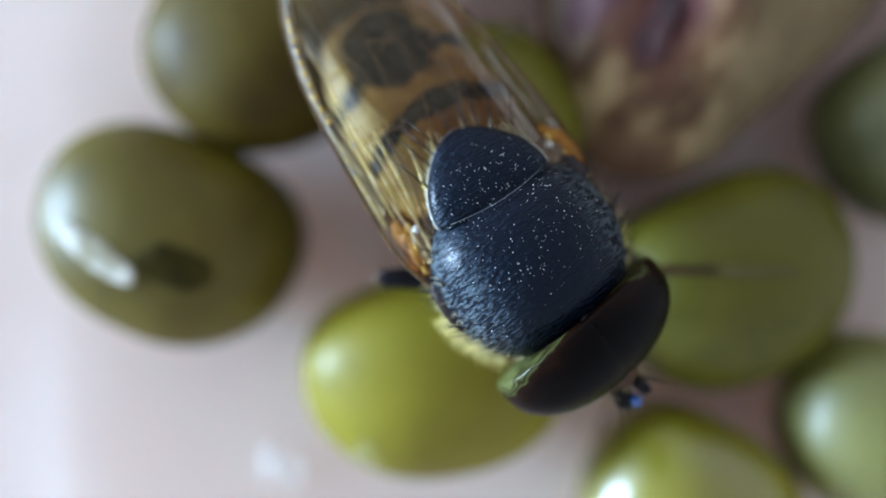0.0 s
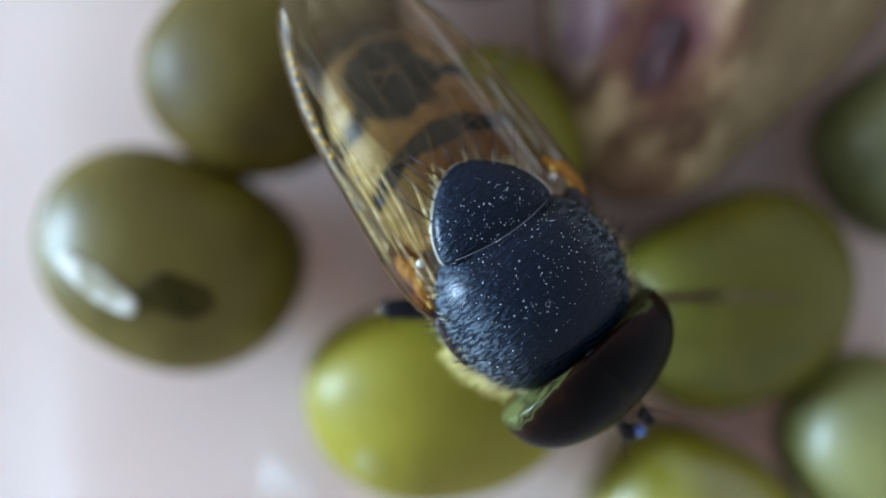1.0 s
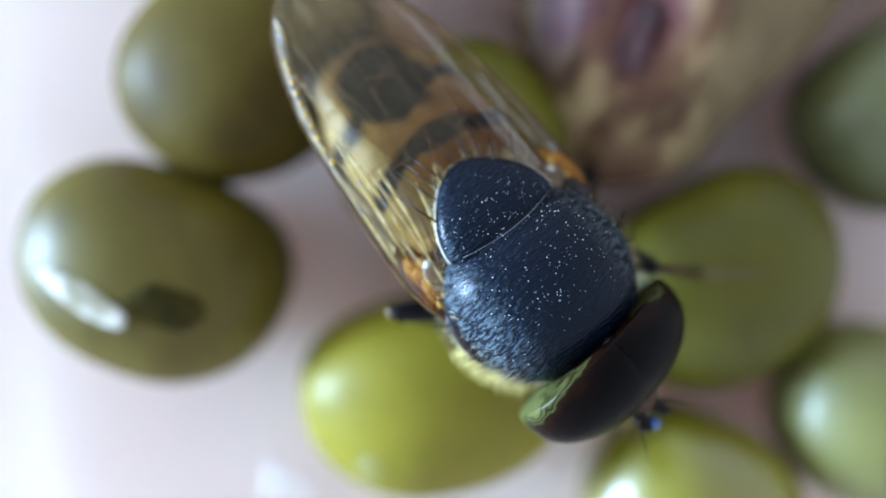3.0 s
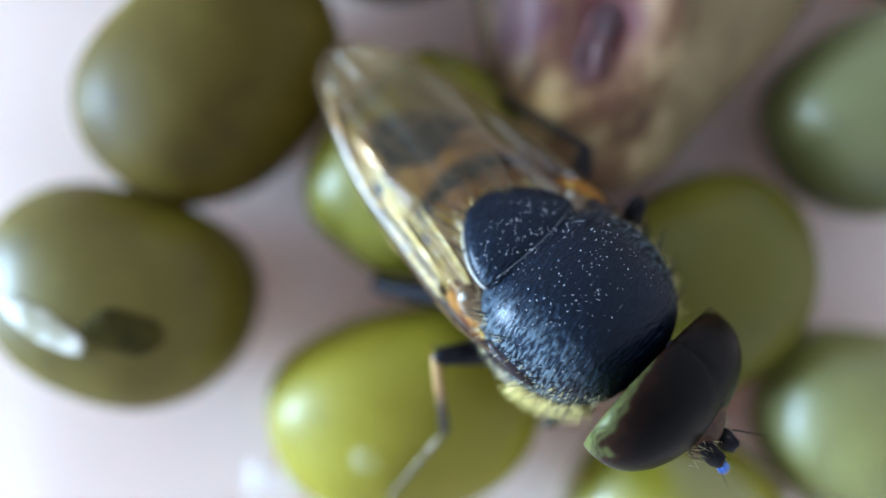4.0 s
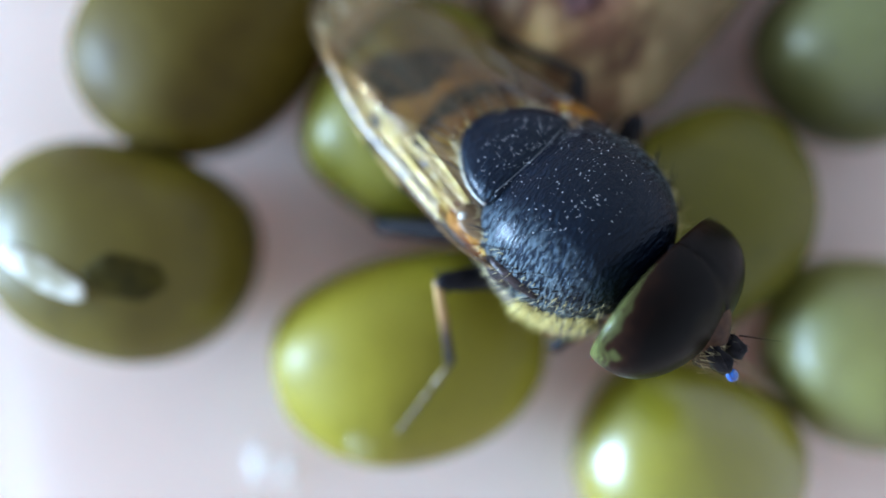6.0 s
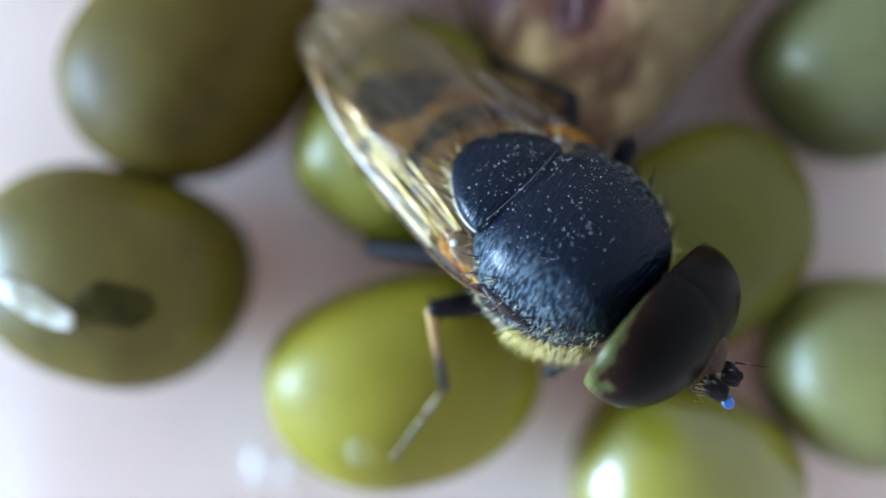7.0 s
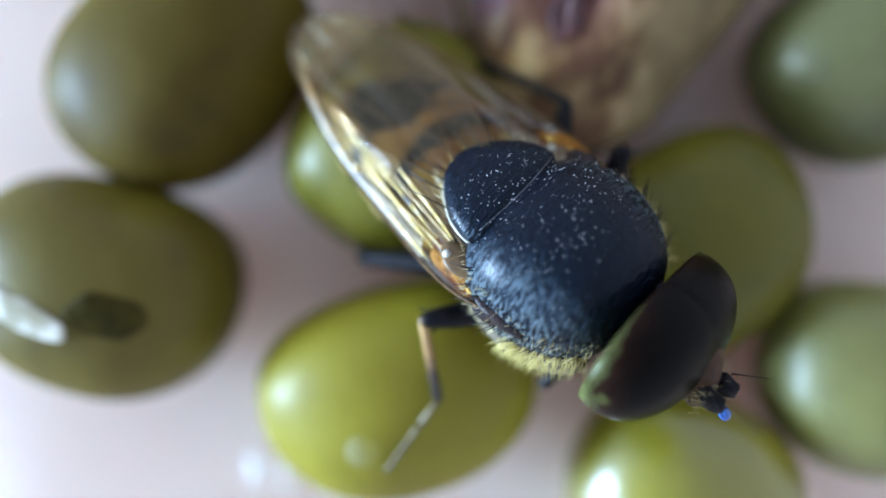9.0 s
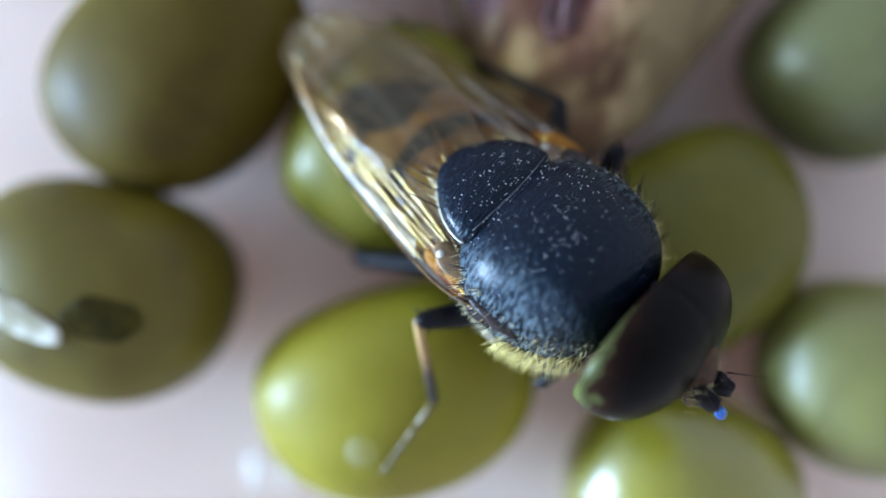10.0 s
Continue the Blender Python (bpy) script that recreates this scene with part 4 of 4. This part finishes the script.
def build_head():
    """The head turns on the neck, so its parts are set out from the neck."""
    bm = bmesh.new()
    loft(bm, smooth_sections([((-0.2, 0, 0), 0.4, 0.4), ((0.0, 0, 0), 1.7, 1.2), ((0.35, 0, 0), 1.6, 1.2), ((1.0, 0, -0.1), 0.9, 1.0), ((1.45, 0, -0.25), 0.5, 0.75), ((1.72, 0, -0.35), 0.2, 0.4)], 5), n=36)
    head = part("head", bm, BROWN_SHELL, fly, "broad head with touching eyes")
    for side in (-1, 1):
        eb = bmesh.new()
        ellipsoid(eb, (0.2, 0, 0.02), 1.4, 2.26, 1.54, nu=72, nv=40, power=2.15)
        for v in eb.verts:
            if v.co.x < -0.1:
                v.co.x = -0.1 + (v.co.x + 0.1) * 0.1
            inner = -0.03 + 0.2 * max(0.0, v.co.x - 1.25) + 0.25 * max(0.0, -v.co.z - 0.3)
            v.co.y = side * max(side * v.co.y, inner)
            v.co.z -= 0.03 * max(0.0, 1 - abs(v.co.y) / 0.12) * (1 if v.co.z > 0 else 0)
        part("eye", eb, EYE, head, "large red-brown eye with olive-green hind field")
        an = bmesh.new()
        ellipsoid(an, (1.62, side * 0.2, -0.1), 0.26, 0.15, 0.15, nu=14, nv=8, lump=0.2, seed=side)
        ellipsoid(an, (1.98, side * 0.28, -0.24), 0.32, 0.16, 0.27, nu=22, nv=14, lump=0.35, seed=side + 3.0)
        hairs = random.Random(14 + side)
        for _ in range(26):
            q = Vector((hairs.uniform(1.5, 2.2), side * hairs.uniform(0.1, 0.4), hairs.uniform(-0.3, 0.05)))
            spike(an, q, q + Vector((hairs.uniform(0.0, 0.2), side * hairs.uniform(-0.05, 0.2), hairs.uniform(-0.05, 0.2))), 0.012)
        part("antenna", an, BLACK_SHELL, head, "short black antenna")
        ar = bmesh.new()
        spike(ar, (1.95, side * 0.42, 0.0), (2.7, side * 0.95, 0.1), 0.022, n=5)
        part("arista", ar, HAIR_BLACK, head, "fine dark antenna bristle")
    fc = bmesh.new()
    ellipsoid(fc, (1.62, 0, -0.45), 0.35, 0.38, 0.5, nu=24, nv=14, lump=0.1)
    part("face", fc, FACE, head, "dusty brown face knob")
    mo = bmesh.new()
    tube(mo, [(1.6, 0.0, -0.6), (1.95, 0.0, -0.72), (2.2, 0.02, -0.7)], [0.17, 0.13, 0.1], n=10)
    mouth = part("proboscis", mo, BLACK_SHELL, head, "dark mouthparts reaching forward")
    lb = bmesh.new()
    ellipsoid(lb, (2.34, 0.03, -0.68), 0.16, 0.14, 0.13, nu=16, nv=10, lump=0.15)
    part("labellum", lb, BLUE_GLINT, mouth, "tip of the mouthparts, painted blue as a glint")
    oc = bmesh.new()
    ellipsoid(oc, (0.02, 0, 1.24), 0.24, 0.2, 0.16, nu=18, nv=10)
    part("vertex", oc, BLACK_SHELL, head, "dark triangle between the eyes")
    rnd = random.Random(8)
    hb = bmesh.new()
    for _ in range(160):
        q = Vector((rnd.uniform(1.5, 1.8), rnd.gauss(0, 0.25), rnd.uniform(-0.6, 0.0)))
        spike(hb, q, q + Vector((rnd.uniform(0.1, 0.3), rnd.uniform(-0.2, 0.2), rnd.uniform(-0.1, 0.2))), 0.009)
    part("head_hair", hb, HAIR_PALE, head, "sparse pale hair")["kind"] = "stuff"
    head.matrix_basis = mm(*HEAD_AT)
    return head


LEG_SIZES = {"front": (1.7, 2.0, 1.9), "mid": (2.3, 2.2, 2.1), "hind": (3.35, 2.8, 2.3)}
SEGMENTS = (0.36, 0.19, 0.155, 0.13, 0.165)


def build_leg(kind):
    """Femur, tibia and tarsus, each lying along +x from its own joint."""
    rnd = random.Random(3)
    L, lt, ls = LEG_SIZES[kind]
    k = 0.62 if kind == "front" else 1.0
    fb = bmesh.new()
    loft(fb, smooth_sections([((-0.15, 0, 0), 0.1 * k, 0.1 * k), ((0, 0, 0), 0.2 * k, 0.2 * k), ((L * 0.3, 0, 0.04), 0.3 * k, 0.3 * k), ((L * 0.7, 0, 0.03), 0.27 * k, 0.27 * k), ((L * 0.95, 0, 0), 0.19 * k, 0.2 * k), ((L + 0.06, 0, 0), 0.06, 0.06)], 4), n=14)
    for _ in range(60):
        x, a = rnd.uniform(0.3, L), rnd.uniform(0, 6.28)
        spike(fb, (x, 0.2 * k * math.cos(a), 0.2 * k * math.sin(a)), (x + 0.12, 0.36 * k * math.cos(a), 0.36 * k * math.sin(a)), 0.012)
    femur = part("femur", fb, BLACK_SHELL, fly, "black femur")
    tb = bmesh.new()
    loft(tb, smooth_sections([((-0.08, 0, 0), 0.05, 0.05), ((0.05, 0, 0), 0.11 * k, 0.11 * k), ((lt * 0.5, 0, 0.06), 0.115 * k, 0.115 * k), ((lt * 0.95, 0, 0), 0.11 * k, 0.11 * k), ((lt + 0.04, 0, 0), 0.06, 0.06)], 4), n=12)
    for _ in range(50):
        x, a = rnd.uniform(0.2, lt), rnd.uniform(0, 6.28)
        spike(tb, (x, 0.1 * k * math.cos(a), 0.1 * k * math.sin(a)), (x + 0.12, 0.22 * k * math.cos(a), 0.22 * k * math.sin(a)), 0.009)
    tibia = part("tibia", tb, BLACK_SHELL if kind == "hind" else TIBIA, fly, "black hind tibia" if kind == "hind" else "tibia pale at the base and dark at the tip")
    rb = bmesh.new()
    x = 0.0
    for j, share in enumerate(SEGMENTS):
        seg, r = share * ls, (0.09 - 0.006 * j) * k
        loft(rb, [((x, 0, 0), r * 0.6, r * 0.6), ((x + seg * 0.2, 0, 0), r * 0.85, r * 0.85), ((x + seg * 0.85, 0, 0), r * 1.1, r * 1.1), ((x + seg * 0.99, 0, 0), r * 0.7, r * 0.7)], n=10)
        x += seg
    for sgn in (-1, 1):
        spike(rb, (x, sgn * 0.03, 0), (x + 0.16, sgn * 0.12, -0.1), 0.03, n=5)
    tarsus = part("tarsus", rb, TARSUS, fly, "brown five-jointed foot")
    return femur, tibia, tarsus


def tibia_skin():
    m, ns, ln, p = nodes_of("tibia_shell")
    tc = ns.new("ShaderNodeTexCoord")
    sep = ns.new("ShaderNodeSeparateXYZ")
    ln.new(tc.outputs["Object"], sep.inputs[0])
    mr = ns.new("ShaderNodeMapRange")
    mr.inputs["From Max"].default_value = 2.3 * MM
    ln.new(sep.outputs["X"], mr.inputs["Value"])
    n = noise_node(ns, ln, 0.3)
    ma = ns.new("ShaderNodeMath")
    ma.operation = "MULTIPLY_ADD"
    ma.inputs[1].default_value = 0.25
    ln.new(n.outputs["Fac"], ma.inputs[0])
    ln.new(mr.outputs[0], ma.inputs[2])
    r = ramp(ns, [(0.08, (0.012, 0.01, 0.01)), (0.2, (0.36, 0.23, 0.08)), (0.5, (0.28, 0.165, 0.06)), (0.72, (0.035, 0.022, 0.015)), (1.0, (0.012, 0.01, 0.01))])
    ln.new(ma.outputs[0], r.inputs["Fac"])
    ln.new(r.outputs["Color"], p.inputs["Base Color"])
    p.inputs["Roughness"].default_value = 0.42
    return m


TIBIA = tibia_skin()

build_thorax()
build_scutellum()
abdomen = build_abdomen()
wing_left = build_wing(1, 4.0, 0.0, VEIN_DARK, 0.7, 0.35)
wing_right = build_wing(-1, 1.5, 0.07, VEIN, 0.9, 0.85)
head = build_head()
build_pelt()
LEGS = []
for kind in ("mid", "hind", "front"):
    pair = [build_leg(kind)]
    trio = []
    for o in pair[0]:
        c = o.copy()
        scene.collection.objects.link(c)
        trio.append(c)
    LEGS += [(kind, pair[0]), (kind, tuple(trio))]
    if kind == "mid":
        # same tibia in a darker brown, which puts the body's shadow into its colour
        trio[1].material_slots[0].link = "OBJECT"
        trio[1].material_slots[0].material = BROWN_SHELL
        trio[1]["label"] = "tibia darkened to stand for the body's shadow"

# ---- what moves ----
POSE_A = (1.855, -0.308, 7.798, -7.72, -4.27, -56.74)
POSE_B = (3.981, -0.809, 7.352, -17.81, -16.54, -47.7)


def ease(u):
    u = min(1.0, max(0.0, u))
    return u * u * (3 - 2 * u)


def fly_pose(t):
    k = ease((t - 2.8) / 0.85)
    a, b = np.array(POSE_A), np.array(POSE_B)
    q = a + (b - a) * k
    return mm(*q)


# the free front foot: stretched out before the head, or drawn in to the mouth
OUT = ((6.8, -2.0, 7.2), (7.6, -4.4, 5.5), (9.2, -5.8, 4.6))
IN = ((6.2, -2.4, 6.8), (6.0, -4.4, 5.6), (7.4, -5.2, 5.6))
# each leg: hip on the body, then (seconds, knee hint, ankle, toe) in the dish's millimetres
LEG_PLAN = [
    ((-0.35, -0.9, -1.4), [(0, (-2.1, -0.8, 6.7), (-0.22, -0.86, 5.0), (0.8, -1.9, 5.1)), (2.75, (-2.1, -0.8, 6.7), (-0.22, -0.86, 5.0), (0.8, -1.9, 5.1)),
                           (3.7, (0.9, -1.9, 6.6), (0.80, -3.60, 5.7), (-0.5, -4.95, 5.35))]),
    ((-0.4, 1.5, -1.3), [(0, (4.8, -0.6, 6.4), (6.7, -0.6, 5.4), (8.7, -0.65, 5.35)), (2.75, (4.8, -0.6, 6.4), (6.7, -0.6, 5.4), (8.7, -0.65, 5.35)),
                          (3.7, (6.6, 1.9, 6.9), (5.7, -0.1, 5.3), (6.4, -1.0, 5.2))]),
    ((-1.5, -0.7, -1.45), [(0, (-0.6, 1.6, 6.0), (0.4, 4.3, 5.3), (1.4, 5.2, 4.9)), (1.5, (-0.6, 1.6, 6.0), (0.4, 4.3, 5.3), (1.4, 5.2, 4.9)),
                           (1.9, (-2.8, 1.15, 6.6), (-0.3, 0.8, 4.9), (0.8, 1.0, 4.5)), (2.55, (-2.8, 1.15, 6.6), (-0.3, 0.8, 4.9), (0.8, 1.0, 4.5)),
                           (2.7, (-0.6, 1.6, 6.0), (0.4, 4.3, 5.3), (1.4, 5.2, 4.9)), (3.7, (-0.2, 0.2, 3.4), (-0.3, 0.7, 1.6), (-1.4, 1.5, 1.0))]),
    ((-0.9, 0.7, -1.45), [(0, (3.25, 2.9, 3.8), (3.3, 4.7, 3.2), (3.0, 5.7, 2.8)), (2.75, (3.25, 2.9, 3.8), (3.3, 4.7, 3.2), (3.0, 5.7, 2.8)),
                          (3.7, (4.64, 2.9, 5.6), (3.0, 4.4, 4.2), (2.0, 5.2, 4.3))]),
    ((1.4, -0.4, -1.3), [(0, (2.4, -2.2, 6.0), (2.2, -3.3, 5.2), (2.9, -4.0, 4.6)), (2.75, (2.4, -2.2, 6.0), (2.2, -3.3, 5.2), (2.9, -4.0, 4.6)),
                         (3.7, (3.4, -3.3, 6.6), (4.7, -3.2, 4.9), (5.4, -4.3, 4.4)), (7.3, (3.4, -3.3, 6.6), (4.7, -3.2, 4.9), (5.4, -4.3, 4.4)),
                         (7.5, (3.34, -3.4, 6.4), (4.26, -5.0, 6.0), (4.65, -5.85, 5.6)), (7.65, (3.4, -3.4, 6.4), (4.5, -4.8, 6.0), (5.2, -5.6, 5.6)),
                         (8.0, (3.4, -3.3, 6.6), (4.7, -3.2, 4.9), (5.4, -4.3, 4.4))]),
    ((1.4, 0.4, -1.3), [(0, (4.8, -2.0, 6.0), (4.6, -3.2, 4.6), (4.2, -4.4, 4.2)), (2.75, (4.8, -2.0, 6.0), (4.6, -3.2, 4.6), (4.2, -4.4, 4.2)),
                        (3.7, *OUT), (6.9, *OUT), (7.1, *IN), (7.7, *IN), (7.9, *OUT), (8.5, *OUT), (8.8, *IN), (9.2, *OUT), (10, *OUT)]),
]

# paths of the added droplets, which shift as the glints they stand for do
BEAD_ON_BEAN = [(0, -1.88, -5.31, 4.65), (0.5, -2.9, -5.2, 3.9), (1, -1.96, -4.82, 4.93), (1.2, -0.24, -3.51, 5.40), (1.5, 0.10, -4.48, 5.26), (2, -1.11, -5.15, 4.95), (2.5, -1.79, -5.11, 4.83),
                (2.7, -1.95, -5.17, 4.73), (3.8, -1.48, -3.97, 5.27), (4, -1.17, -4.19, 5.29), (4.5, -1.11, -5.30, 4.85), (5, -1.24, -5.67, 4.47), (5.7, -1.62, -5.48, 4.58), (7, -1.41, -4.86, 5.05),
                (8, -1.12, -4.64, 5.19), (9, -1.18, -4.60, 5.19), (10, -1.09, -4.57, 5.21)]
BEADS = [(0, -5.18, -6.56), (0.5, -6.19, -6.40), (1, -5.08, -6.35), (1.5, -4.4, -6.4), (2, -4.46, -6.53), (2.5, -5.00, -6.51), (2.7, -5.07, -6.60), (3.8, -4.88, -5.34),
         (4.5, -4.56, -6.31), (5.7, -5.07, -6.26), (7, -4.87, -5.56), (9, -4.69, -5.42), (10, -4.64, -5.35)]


def plan_at(rows, t):
    if t <= rows[0][0]:
        return [Vector(p) for p in rows[0][1:]]
    for r0, r1 in zip(rows, rows[1:]):
        if t <= r1[0]:
            k = ease((t - r0[0]) / (r1[0] - r0[0]))
            return [Vector(p).lerp(Vector(q), k) for p, q in zip(r0[1:], r1[1:])]
    return [Vector(p) for p in rows[-1][1:]]


def bone(a, b, up):
    """A pose at a whose x axis points to b."""
    x = (b - a).normalized()
    y = Vector(up).cross(x)
    y = y.normalized() if y.length > 1e-5 else x.orthogonal().normalized()
    z = x.cross(y)
    m = Matrix((x, y, z)).transposed().to_4x4()
    return Matrix.Translation(a * MM) @ m


def leg_pose(kind, hip, rows, t):
    """Joints in the fly's own space, with rigid femur and tibia."""
    lf, lt, _ = LEG_SIZES[kind]
    m = fly_pose(t)
    inv = m.inverted()
    knee_hint, ankle, toe = [(inv @ (p * MM)) / MM for p in plan_at(rows, t)]
    hip = Vector(hip) * S
    d = ankle - hip
    dist = min(max(d.length, 0.7), lf + lt - 0.02)
    d = d.normalized()
    ankle = hip + d * dist
    along = (lf ** 2 - lt ** 2 + dist ** 2) / (2 * dist)
    off = math.sqrt(max(0.0, lf ** 2 - along ** 2))
    bend = knee_hint - hip
    bend = (bend - d * bend.dot(d)).normalized()
    knee = hip + d * along + bend * off
    up = inv.to_3x3() @ Vector((0.1, 0.05, 1))
    return bone(hip, knee, up), bone(knee, ankle, up), bone(ankle, toe, up)


def motions():
    times = [0.0, 1.5, 1.6, 1.7, 1.8, 1.9, 2.5, 2.6, 2.7] + [2.8 + 0.1 * k for k in range(10)] + [5.0, 6.9, 7.0, 7.1, 7.3, 7.4, 7.5, 7.6, 7.7, 7.8, 7.9, 8.0, 8.5, 8.65, 8.8, 9.0, 9.2, 10.0]
    walk(fly, [(t, fly_pose(t)) for t in [0.0, 2.7] + [2.8 + 0.1 * k for k in range(10)] + [5.0, 10.0]])
    turn = [(0, -0.34, 0.1, 0, 3, 8), (2.7, -0.34, 0.1, 0, 3, 8), (3.7, 0.12, -0.1, -18, 0, 0), (7.5, 0.12, -0.1, -18, 0, 0), (7.6, 0.2, -0.1, -18, 11, -6), (7.7, 0.3, -0.1, -18, 22, -12), (7.8, 0.24, -0.1, -18, 15, -8),
            (7.9, 0.12, -0.1, -18, 0, 0), (10, 0.12, -0.1, -18, 0, 0)]
    walk(head, [(t, mm(HEAD_AT[0] + x, HEAD_AT[1] + y, HEAD_AT[2], a, b, c)) for t, x, y, a, b, c in turn])
    for ob, x, y, roll_y, twist, swing in ((wing_right, -0.58, -2.03, -1.3, 17.0, -8.0), (wing_left, -0.58, 2.03, 0.0, 0.0, -3.0), (abdomen, -1.4, 0.0, 0.0, 0.0, -7.0)):
        root = Matrix.Translation((x * MM, y * MM, 0.4 * MM))
        spar = Matrix.Translation((0, roll_y * MM, 0.45 * MM))
        rows = []
        for t in [0.0, 2.7] + [2.8 + 0.1 * k for k in range(10)] + [10.0]:
            k = ease((t - 2.8) / 0.85)
            rows.append((t, root @ pose(0, 0, 0, 0, 0, swing * k) @ root.inverted() @ spar @ pose(0, 0, 0, twist * k, 0, 0) @ spar.inverted()))
        walk(ob, rows)
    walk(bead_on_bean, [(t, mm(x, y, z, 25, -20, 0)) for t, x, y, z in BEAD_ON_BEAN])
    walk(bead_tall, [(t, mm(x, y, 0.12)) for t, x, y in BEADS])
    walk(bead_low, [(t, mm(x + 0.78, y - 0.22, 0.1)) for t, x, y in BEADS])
    for (hip, rows), (kind, trio) in zip(LEG_PLAN, LEGS):
        poses = [(t, leg_pose(kind, hip, rows, t)) for t in times]
        for k, ob in enumerate(trio):
            walk(ob, [(t, p[k]) for t, p in poses])


motions()
